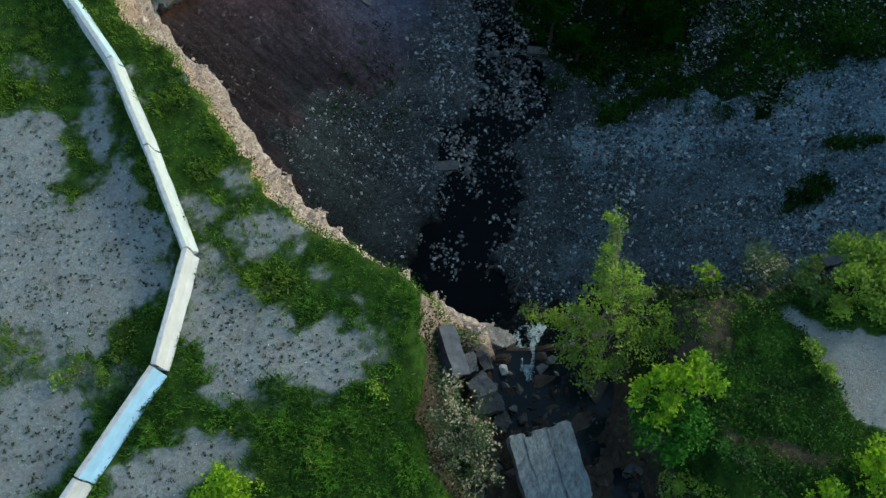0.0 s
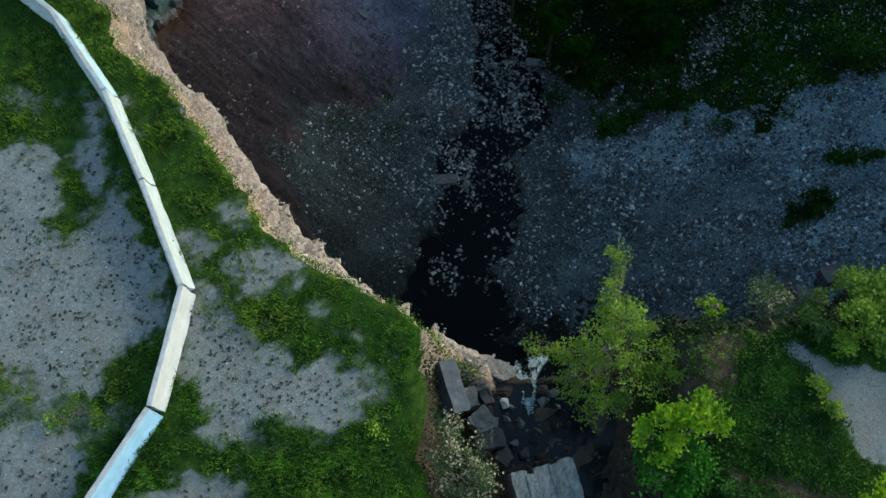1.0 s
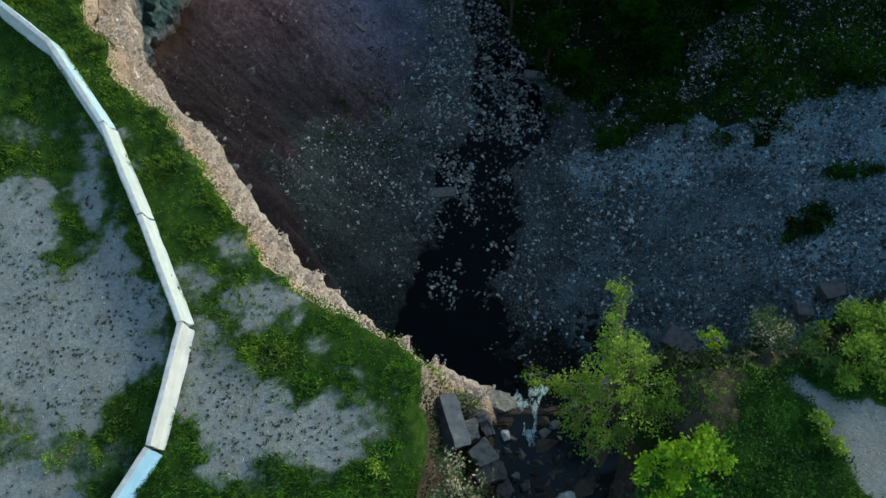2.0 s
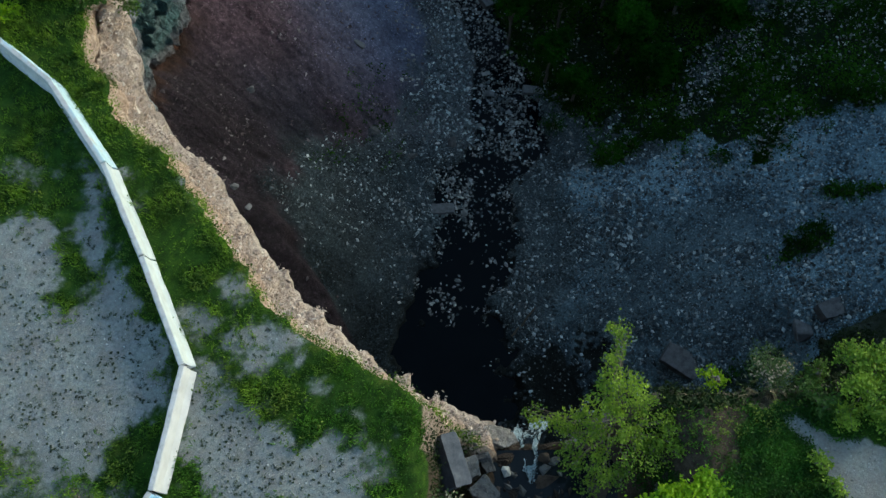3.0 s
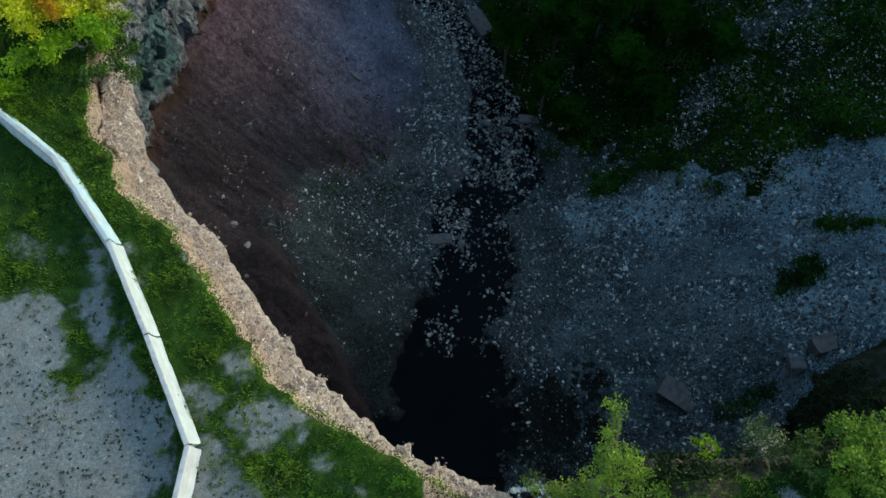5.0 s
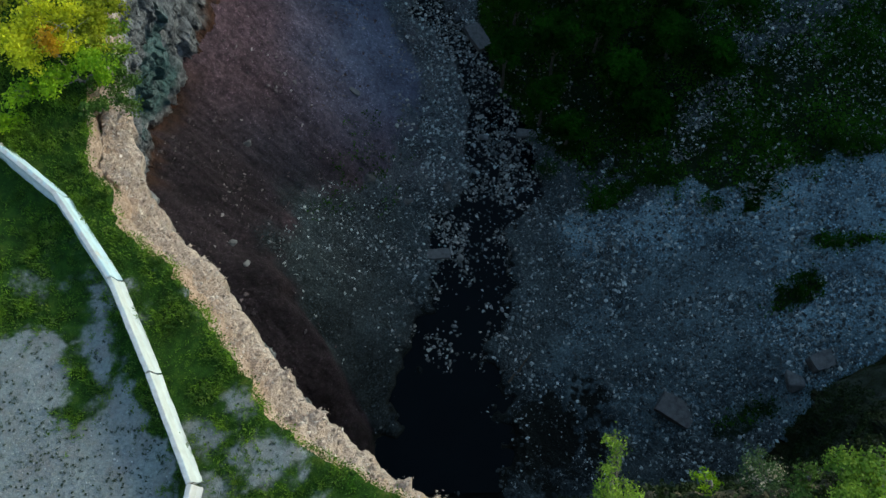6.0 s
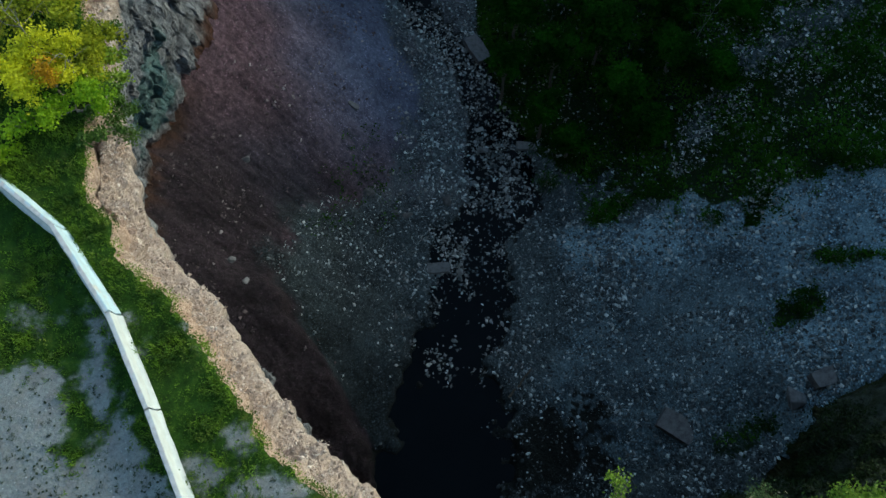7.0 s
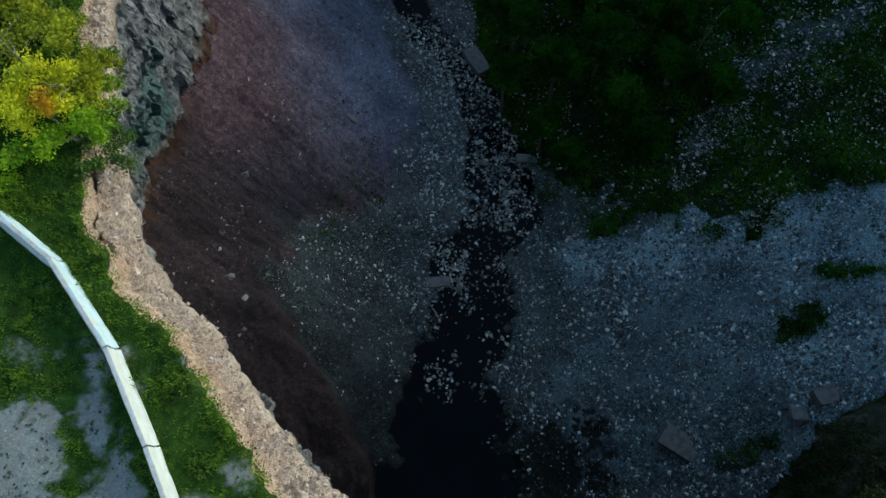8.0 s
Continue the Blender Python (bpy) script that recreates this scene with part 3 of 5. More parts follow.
give(ground_me, "crag", step(5.1, 5.7, pv[:, 1]) * step(1.9, 1.3, pv[:, 0]) * step(-0.9, -0.2, pv[:, 0]) + np.where(pv[:, 0] < 1.5, step(-0.18, -0.4, low) * step(-1.6, -0.95, low) * step(2.6, 4.2, pv[:, 1]) * step(-0.12, 0.12, fbm(pv[:, 0] * 1.3, pv[:, 1] * 1.3, 0, 3, 35) + 0.12 * step(5.0, 6.5, pv[:, 1])), 0))
tagged(new("ground", ground_me), "clifftop ground of pale grey grit and green turf", "ground", kind="structure")

BROW = 46
rows, deep, crest = [], [], []
gz = plateau_z(edge[:, 0], edge[:, 1]) - 0.1
gully = step(16.0, 16.9, edge[:, 1]) * step(19.6, 18.6, edge[:, 1])
for t in np.linspace(0, 1, BROW):
    p = edge + (lip - edge) * t
    z = gz + (np.minimum(lip_z, gz - 0.3) - gz) * (t ** (0.85 + 0.5 * gully))
    lumps = np.abs(fbm(p[:, 0] * 1.15, p[:, 1] * 1.15, z * 1.0, 2, 50))
    knobs = np.abs(fbm(p[:, 0] * 2.9, p[:, 1] * 2.9, z * 2.4, 3, 51))
    n = 0.55 * fbm(p[:, 0] * 0.6, p[:, 1] * 0.6, z * 0.6, 2, 49) + (2.5 * lumps + 1.9 * knobs - 0.7) * (0.25 + 0.75 * step(0.25, 0.6, np.array(t))) + 0.35 * fbm(p[:, 0] * 7, p[:, 1] * 7, z * 6, 3, 52)
    n = n * math.sin(math.pi * min(t * 0.9 + 0.03, 1)) ** 0.7 
    cleft = 0.9 * gully * np.exp(-((t - 0.28 - 0.25 * fbm(p[:, 0] * 0.9, p[:, 1] * 0.9, 0, 2, 53)) / 0.06) ** 2)
    rows.append(np.column_stack([p - out * (n - 0.3 * cleft)[:, None], z + 0.45 * n - cleft]))
    deep.append(np.full(COLS, 0.08 * t))
    crest.append(np.clip(step(0.0, 0.75, t + 1.3 * fbm(p[:, 0] * 0.8, p[:, 1] * 0.8, z * 0.8, 4, 54)), 0, 1) * np.ones(COLS))
foot_z = floor_z(foot[:, 0], foot[:, 1])
top_z = np.minimum(lip_z, gz - 0.3)
for t in np.linspace(0, 1, 121)[1:]:
    way = step(0.02, 1.0, np.array(t)) * 0.75 + 0.25 * t
    p = lip + (foot - lip) * way
    z = top_z + (foot_z - 0.4 - top_z) * t
    bed = np.floor(z * 1.1 + 0.6 * fbm(p[:, 0] * 0.3, p[:, 1] * 0.3, 0, 2, 61))
    shelf = 0.5 * (lattice(bed.astype(np.int64), np.full(COLS, 5), np.full(COLS, 9)) - 0.5)
    block = lattice(*(np.floor(a).astype(np.int64) for a in (p[:, 0] * 0.9 + 1.2 * fbm(p[:, 0], p[:, 1], z, 2, 65), p[:, 1] * 0.9 + 0.8 * fbm(p[:, 1], z, p[:, 0], 2, 66), z * 0.55 + 0.7 * fbm(z, p[:, 0], 0, 2, 67)))) - 0.5
    n = (1.8 * fbm(p[:, 0] * 0.35, p[:, 1] * 0.35, z * 0.2, 4, 62) + 2.2 * np.abs(fbm(p[:, 0] * 0.9, p[:, 1] * 0.9, z * 0.4, 5, 63)) + shelf + 1.0 * block + 0.25) * step(0.0, 0.3, np.array(t))
    n = n + 0.5 * fbm(p[:, 0] * 3.1, p[:, 1] * 3.1, z * 1.6, 4, 64) * step(0.0, 0.1, np.array(t))
    q = p + out * (n * (1 - 0.35 * t))[:, None]
    z = z + (floor_z(q[:, 0], q[:, 1]) - foot_z) * step(0.7, 1.0, np.array(t))
    rows.append(np.column_stack([q, z + 0.25 * n * (1 - t)]))
    deep.append(np.full(COLS, 0.1 + 0.9 * t))
    crest.append(np.ones(COLS))
cv, cf = sheet(rows)
cliff_me = mesh_of("cliff_wall", cv, cf, False, [ROCK])
give(cliff_me, "crest", np.concatenate(crest))
give(cliff_me, "soak", step(1.25, 1.7, cv[:, 0] + 0.6 * fbm(cv[:, 0] * 2, cv[:, 1] * 2, cv[:, 2] * 2, 3, 55)) * step(5.0, 4.2, cv[:, 0]) * step(9.0, 8.0, cv[:, 1]))
give(cliff_me, "deep", np.concatenate(deep))
grown = np.maximum(step(12, 17, cv[:, 0]), np.maximum(step(4.2, 5.6, cv[:, 0]), step(18.0, 19.2, cv[:, 1]) * step(0, -6, cv[:, 0]) * step(-3.2, -1.6, cv[:, 2])))
grown = grown * np.where((cv[:, 0] > 4.2) & (cv[:, 2] > -5), 1, np.where(cv[:, 0] > 4.2, 0.75, 0) + 0.25 * step(-0.28, 0.05, fbm(cv[:, 0] * 0.6, cv[:, 1] * 0.6, cv[:, 2] * 0.6, 4, 71)))
give(cliff_me, "green", grown)
give(cliff_me, "algae", step(0.50, 0.62, np.concatenate(deep)) * step(0.95, 0.84, np.concatenate(deep)) * step(33.0, 29.0, cv[:, 1]) * step(-5, -9, cv[:, 0]) * step(-0.25, 0.1, fbm(cv[:, 0] * 0.5, cv[:, 1] * 0.5, cv[:, 2] * 0.5, 4, 72)))
tagged(new("cliff_wall", cliff_me), "steep undercut cliff of crumbling tan and grey rock", "cliff", kind="structure")

last = rows[-1][:, :2]
rows, reach = [], np.concatenate([np.linspace(0, 0.9, 110), np.linspace(0.9, 0.995, 12)[1:]])
for t in reach:
    p = last + (np.array(MID) - last) * t
    rows.append(np.column_stack([p, floor_z(p[:, 0], p[:, 1])]))
fv, ff = sheet(rows)
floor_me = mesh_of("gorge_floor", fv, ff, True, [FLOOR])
X, Y = fv[:, 0], fv[:, 1]


def left_bank(y):
    s = np.array(STREAM)
    return np.interp(y, s[:, 0], s[:, 1])


def right_bank(y):
    s = np.array(STREAM)
    return np.interp(y, s[:, 0], s[:, 2])


def moss_at(x, y):
    line = np.interp(x, [3.0, 3.9, 4.8, 7.5, 9.0, 11.0, 14.0, 17.0, 20.0, 26.0, 34.0], [60.0, 40.5, 35.6, 32.6, 30.6, 28.6, 28.6, 26.0, 26.2, 26.6, 28.4])
    wood = step(-1.1, 1.4, y - line + step(6.0, 9.0, x) * (5.5 * fbm(x * 0.5, y * 0.5, 0, 5, 19) + 4.0 * fbm(x * 1.3, y * 1.3, 0, 3, 18)))
    wood = wood * (1 - 0.5 * patch(x, y, 18.6, 33.2, 1.0, 3.6, -35, 0.9, 31)) * (1 - 0.6 * patch(x, y, 23.5, 36.0, 3.2, 2.6, 0, 1.1, 32))
    return np.maximum.reduce([wood, 0.85 * patch(x, y, 20.6, 19.2, 1.3, 0.8, 20, 1.1, 23),
        0.85 * patch(x, y, 23.2, 21.8, 1.6, 0.8, -20, 1.2, 24), patch(x, y, 11.5, 27.9, 1.2, 1.0, 0, 0.6, 25), patch(x, y, 24.5, 33.0, 4.5, 3.0, 0, 0.9, 26), 0.42 * patch(x, y, -4.0, 30.2, 2.3, 2.6, -20, 1.2, 27), 0.35 * patch(x, y, -6.6, 26.6, 1.6, 1.0, 0, 1.0, 38),
        0.6 * patch(x, y, 17.0, 12.2, 1.4, 0.7, 20, 1.2, 28), 0.8 * patch(x, y, 24.6, 13.2, 3.2, 1.3, 10, 1.0, 29), patch(x, y, 26.0, 52.0, 20.0, 9.0, 0, 0.5, 30)])


give(floor_me, "moss", moss_at(X, Y))
width = np.interp(Y, [19.0, 22.0, 26.0, 34.0, 40.0], [0.35, 1.4, 3.2, 2.6, 2.2])
give(floor_me, "scree", step(-1.0, 1.0, (shale_end(Y) - X) / width + 2.0 * fbm(X * 0.5, Y * 0.5, 0, 4, 81)))
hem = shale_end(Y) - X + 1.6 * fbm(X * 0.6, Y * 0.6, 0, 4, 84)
# where the painted shade lies: lower scree, gravel hem, round the pool
floor_shade = np.maximum.reduce([step(33.0, 24.0, Y + 0.25 * X + 7 * fbm(X * 0.25, Y * 0.25, 0, 4, 85)) * step(-0.4, 0.6, hem), 0.95 * step(-6.5, -0.6, hem + 0.35 * (20.0 - Y)) * step(26.0, 20.0, Y) * step(3.0, 0.5, X),
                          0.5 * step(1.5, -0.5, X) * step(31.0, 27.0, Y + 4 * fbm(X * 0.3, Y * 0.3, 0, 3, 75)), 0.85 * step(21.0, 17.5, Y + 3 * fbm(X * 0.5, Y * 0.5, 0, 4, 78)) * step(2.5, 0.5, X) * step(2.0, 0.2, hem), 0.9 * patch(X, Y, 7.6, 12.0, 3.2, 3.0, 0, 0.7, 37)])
give(floor_me, "floor_shade", floor_shade)
give(floor_me, "far_pale", step(27.0, 38.0, Y + 4 * fbm(X * 0.3, Y * 0.3, 0, 4, 77)))
give(floor_me, "slate", step(10.5, 3.0, shale_end(Y) - X - 0.10 * (Y - 32) + 5 * fbm(X * 0.25, Y * 0.16, 0, 5, 83)) * step(25.0, 38.0, Y + 6 * fbm(X * 0.3, Y * 0.3, 0, 4, 89)))
give(floor_me, "bar", bar_at(X, Y))
from_wall = np.repeat(reach, COLS) * np.tile(np.linalg.norm(last - np.array(MID), axis=1), len(reach))
give(floor_me, "rust", np.maximum(0.2 * step(0.0, 0.8, hem) * step(18.0, 12.5, Y + 3 * fbm(X * 0.5, Y * 0.5, 0, 3, 86)), 1.5 * step(1.4, 0.5, from_wall + 1.8 * fbm(X * 0.7, Y * 0.7, 0, 4, 87)) * step(-9.0, -11.0, X) * step(33.0, 30.0, Y)))
band = step(20.8, 24.4, Y - 0.02 * X + 4 * fbm(X * 0.3, Y * 0.3, 0, 4, 88))
give(floor_me, "fan", step(28.0, 25.6, Y - 0.12 * (X - 9) + 2 * fbm(X * 0.5, Y * 0.5, 0, 3, 76)) * step(-0.5, 3.0, X - right_bank(Y) + 4 * fbm(X * 0.2, Y * 0.2, 0, 3, 82)) * np.maximum(band, np.maximum(0.45 * step(8.0, 11.0, Y - 0.1 * X), step(14.0, 23.0, X + 5 * fbm(X * 0.2, Y * 0.2, 0, 4, 90)) * step(8.5, 11.0, Y))))
# darker patches right and left of the pool, joined to the low wet bed
pool_dark = np.maximum(patch(X, Y, 6.9, 12.2, 3.4, 3.0, 0, 0.7, 35), 0.5 * patch(X, Y, -4.2, 11.6, 1.6, 2.6, 20, 0.7, 36))
give(floor_me, "wet", np.maximum(step(-30.35, -30.62, fv[:, 2]), 0.85 * pool_dark))
tagged(new("gorge_floor", floor_me), "dark gorge floor of shale scree, gravel and moss", "ground", kind="structure")

bm = bmesh.new()
bmesh.ops.create_grid(bm, x_segments=8, y_segments=24, size=1, matrix=Matrix.Translation((1.5, 36, -30.62)) @ Matrix.Diagonal((11, 27, 1, 1)))
pool = part("pool_and_stream", bm, WATER, None)
tagged(pool, "still black water of the plunge pool and stream", "water", kind="structure")
bm = bmesh.new()
bmesh.ops.create_grid(bm, x_segments=6, y_segments=24, size=1, matrix=Matrix.Translation((5.2, -2.0, -3.72)) @ Matrix.Diagonal((5.0, 7.7, 1, 1)))
tagged(part("creek_water", bm, CREEK, None), "shallow dark creek water above the fall", "water", kind="structure")


# ---- builders ----
def tube(points, r0, r1, sides=6):
    """A tapered limb along points."""
    p = np.array(points, float)
    n = len(p)
    verts, faces = [], []
    for i in range(n):
        d = p[min(i + 1, n - 1)] - p[max(i - 1, 0)]
        d = d / (np.linalg.norm(d) + 1e-9)
        u = np.cross(d, [0.31, 0.82, 0.47])
        u = u / (np.linalg.norm(u) + 1e-9)
        v = np.cross(d, u)
        r = r0 + (r1 - r0) * i / (n - 1)
        for k in range(sides):
            a = 2 * math.pi * k / sides
            verts.append(p[i] + r * (math.cos(a) * u + math.sin(a) * v))
        if i:
            for k in range(sides):
                m = (k + 1) % sides
                faces.append((sides * (i - 1) + k, sides * (i - 1) + m, sides * i + m, sides * i + k))
    return np.array(verts), np.array(faces)


def join(pieces):
    verts, faces, base = [], [], 0
    for v, f in pieces:
        verts.append(v)
        faces.append(f + base)
        base += len(v)
    return np.concatenate(verts), np.concatenate(faces)


def bent(a, b, rng, wob, n=6):
    a, b = np.array(a, float), np.array(b, float)
    t = np.linspace(0, 1, n)[:, None]
    w = rng.normal(0, wob, (n, 3)) * np.sin(math.pi * t)
    return a + (b - a) * t + w


def leaves(centres, sizes, rng, flat=0.6):
    """One folded leaf at each centre."""
    n = len(centres)
    up = rng.normal(0, flat, (n, 3)) + np.array([0, 0, 1.0])
    up /= np.linalg.norm(up, axis=1)[:, None]
    side = np.cross(up, rng.normal(0, 1, (n, 3)))
    side /= np.linalg.norm(side, axis=1)[:, None] + 1e-9
    long = np.cross(side, up)
    s = np.asarray(sizes)[:, None]
    droop = up * s * 0.18
    v = np.stack([centres - long * s * 0.55, centres + side * s * 0.33 - droop * 0.4, centres + long * s * 0.6 - droop, centres - side * s * 0.33 - droop * 0.4], 1)
    return v.reshape(-1, 3), np.arange(4 * n).reshape(n, 4)


def plant(name, label, category, base, clumps, leaf, leaf_size=0.07, density=420, trunk_r=0.06, seed=1, group="", bark=None, twiggy=1.0, flowers=None, ragged=0.5):
    """A tree or shrub: trunk, a branch to each clump with bare twigs, and a crown of single leaves in small tufts."""
    rng = np.random.default_rng(seed)
    root = thing(name, label, category, group, base)
    b = np.array(base, float)
    c = np.array(clumps, float)
    bark = bark or BARK
    heart = c[:, :3].mean(0) * 0.6 + b * 0.4
    trunk_pts = bent(b - [0, 0, 0.25], heart, rng, 0.05, 7)
    part_of("trunk", mesh_of("trunk", *tube(trunk_pts - b, trunk_r * 1.25, trunk_r * 0.65, 8), True, [bark]), root)
    tufts = []
    for x, y, z, r in clumps:
        start = trunk_pts[rng.integers(3, 7)]
        tip = np.array([x, y, z + 0.25 * r])
        pieces = [tube(bent(start, tip, rng, 0.07, 7) - b, trunk_r * 0.5, 0.008, 5)]
        count = max(5, int(11 * twiggy * r / 0.5))
        for k in range(count):
            d = rng.normal(0, 1, 3)
            d /= np.linalg.norm(d)
            d[2] = abs(d[2]) * 0.75 - 0.12
            end = np.array([x, y, z]) + d * r * (0.55 + ragged * rng.random())
            root_pt = start + (tip - start) * rng.uniform(0.45, 0.95)
            pieces.append(tube(bent(root_pt, end, rng, 0.04, 4) - b, 0.011, 0.004, 3))
            for q in range(3):
                tufts.append((root_pt + (end - root_pt) * rng.uniform(0.55, 1.08) + rng.normal(0, 0.10 * r, 3), r))
        part_of("branch", mesh_of("branch", *join(pieces), True, [TWIG]), root)
    pts, sizes = [], []
    for p, r in tufts:
        k = max(4, int(density * r / 11 * rng.uniform(0.5, 1.5)))
        pts.append(p + rng.normal(0, 1, (k, 3)) * np.array([0.20, 0.20, 0.13]) * (0.25 + r * 0.65))
        sizes.append(leaf_size * rng.uniform(0.55, 1.3, k))
    pts, sizes = np.concatenate(pts), np.concatenate(sizes)
    v, f = leaves(pts - b, sizes, rng)
    part_of("crown", mesh_of("crown", v, f, False, [leaf]), root)
    if flowers:
        heads = fbm(pts[:, 0] * 3.2, pts[:, 1] * 3.2, pts[:, 2] * 3.2, 3, seed) > 0.0
        pick = np.nonzero(heads & (rng.random(len(pts)) < 2.2 * flowers[1]))[0]
        top = pts[pick] + rng.normal(0, 0.03, (len(pick), 3)) + [0, 0, 0.05]
        v, f = leaves(top - b, np.full(len(pick), leaf_size * 1.25) * rng.uniform(0.6, 1.3, len(pick)), rng, 0.9)
        part_of("blossom", mesh_of("blossom", v, f, False, [flowers[0]]), root, flowers[2])
    return root


def slab_shape(w, l, h, seed, rough=0.06, cuts=7):
    """A broken slab: a box with worn, uneven edges and a split top."""
    bm = bmesh.new()
    bmesh.ops.create_cube(bm, size=1, matrix=Matrix.Diagonal((w, l, h, 1)))
    bmesh.ops.subdivide_edges(bm, edges=bm.edges[:], cuts=cuts, use_grid_fill=True)
    for v in bm.verts:
        p = v.co + Vector((seed * 3.1, seed * 1.7, 0))
        n = noise.noise_vector(p * 1.7) * rough + noise.noise_vector(p * 5.0) * rough * 0.45
        corner = min(abs(v.co.x) / (w / 2), abs(v.co.y) / (l / 2))
        v.co += Vector((n.x * 1.4, n.y * 1.4, n.z * 0.7))
        if corner > 0.85:
            v.co.x *= 0.96
            v.co.y *= 0.96
    return bm


def shard(seed, flat=0.5):
    """A sharp-edged stone: the hull of a few points."""
    r = np.random.default_rng(seed)
    bm = bmesh.new()
    for p in r.normal(0, 1, (11, 3)):
        p = p / np.linalg.norm(p) * r.uniform(0.36, 0.55)
        bm.verts.new((p[0], p[1], p[2] * flat))
    bmesh.ops.convex_hull(bm, input=bm.verts[:])
    for v in [v for v in bm.verts if not v.link_faces]:
        bm.verts.remove(v)
    return bm


def rock_box(w, l, h, seed):
    bm = shard(seed, 1.0)
    bmesh.ops.bevel(bm, geom=bm.edges[:], offset=0.03, segments=1, affect="EDGES")
    bmesh.ops.transform(bm, matrix=Matrix.Diagonal((w * 1.25, l * 1.25, h * 1.2, 1)), verts=bm.verts[:])
    return bm


def scatter(shapes, xs, ys, zs, sizes, rng, sink=0.25):
    """Many stones in one mesh."""
    pieces_v, pieces_f, base = [], [], 0
    pick = rng.integers(0, len(shapes), len(xs))
    for s, (sv, sf) in enumerate(shapes):
        ids = np.nonzero(pick == s)[0]
        n = len(ids)
        if not n:
            continue
        a = rng.uniform(0, 2 * math.pi, n)
        tx, ty = rng.normal(0, 0.25, n), rng.normal(0, 0.25, n)
        sc = sizes[ids][:, None] * np.column_stack([np.ones(n), rng.uniform(0.34, 1, n), rng.uniform(0.6, 1.1, n)])
        p = sv[None] * sc[:, None]
        p[..., 2] += p[..., 0] * tx[:, None] + p[..., 1] * ty[:, None]
        ca, sa = np.cos(a)[:, None], np.sin(a)[:, None]
        q = np.stack([p[..., 0] * ca - p[..., 1] * sa, p[..., 0] * sa + p[..., 1] * ca, p[..., 2]], -1)
        q += np.column_stack([xs[ids], ys[ids], zs[ids] + (0.25 - sink * 0.5) * sizes[ids]])[:, None]
        pieces_v.append(q.reshape(-1, 3))
        pieces_f.append((sf[None] + (np.arange(n) * len(sv))[:, None, None] + base).reshape(-1, 3))
        base += n * len(sv)
    return np.concatenate(pieces_v), np.concatenate(pieces_f)


def plat(x, y):
    return float(plateau_z(np.array([float(x)]), np.array([float(y)]))[0])


def bed(x, y):
    return float(floor_z(np.array([float(x)]), np.array([float(y)]))[0])


# ---- concrete barriers along the clifftop ----
RAW = make_concrete("bare_concrete", (0.59, 0.585, 0.615), 1.0)
WHITE = make_concrete("white_painted_concrete", (0.56, 0.60, 0.63), 1.0)
AQUA = make_concrete("white_and_blue_concrete", (0.48, 0.62, 0.72), 0.8)
BLUE = make_concrete("pale_blue_painted_concrete", (0.37, 0.60, 0.86), 1.3)
DARK, dnt, db = material("rusted_steel", 0.8, 0.6, 0.4)
dnt.links.new(ramp(dnt, noise_node(dnt, 30, 5), [(0.3, (0.02, 0.014, 0.01)), (0.7, (0.09, 0.05, 0.03))]), db.inputs["Base Color"])


def barrier(a, b, mat, label, seed):
    """A precast road barrier with a flared foot; ends at a and b."""
    ax, ay, bx, by = *a, *b
    length = math.hypot(bx - ax, by - ay) - 0.05
    mid = ((ax + bx) / 2, (ay + by) / 2)
    z = min(plat(*a), plat(*b), plat(*mid)) - 0.02
    root = thing("concrete_barrier", label, "barrier", "barriers along the clifftop", (*mid, z))
    root.rotation_euler = (math.atan2(plat(*b) - plat(*a), length), 0, math.atan2(by - ay, bx - ax) - math.pi / 2)
    profile = [(-0.21, 0.0), (-0.21, 0.06), (-0.11, 0.27), (-0.075, 0.72), (-0.055, 0.74), (0.055, 0.74), (0.075, 0.72), (0.11, 0.27), (0.21, 0.06), (0.21, 0.0)]
    bm = bmesh.new()
    rings, count = [], 25
    for k in range(count):
        y = -length / 2 + length * k / (count - 1)
        pinch = 0.985 if k in (0, count - 1) else 1.0
        ring = []
        for px, pz in profile:
            n = noise.noise(Vector((px * 3.0 + seed * 7, y * 1.9, pz * 3))) * 0.012 + noise.noise(Vector((px * 9, y * 8 + seed, pz * 9))) * 0.006
            ring.append(bm.verts.new((px * pinch + n, y, pz * pinch + n * 0.6)))
        rings.append(ring)
    for r, q in zip(rings, rings[1:]):
        for k in range(len(profile) - 1):
            bm.faces.new((r[k], q[k], q[k + 1], r[k + 1]))
    bm.faces.new(rings[0])
    bm.faces.new(rings[-1][::-1])
    bmesh.ops.recalc_face_normals(bm, faces=bm.faces[:])
    body = part("body", bm, mat, root)
    give(body.data, "face", [1.0 if v.co.x < -0.056 else 0.0 for v in body.data.vertices])
    for end in (-1, 1):
        bm = bmesh.new()
        bmesh.ops.create_cone(bm, segments=8, radius1=0.018, radius2=0.018, depth=0.16, cap_ends=True, matrix=pose(0.0, end * (length / 2), 0.5, 0, 90, 0))
        part("joint_loop", bm, DARK, body, "rusted steel joint loop")
    return root


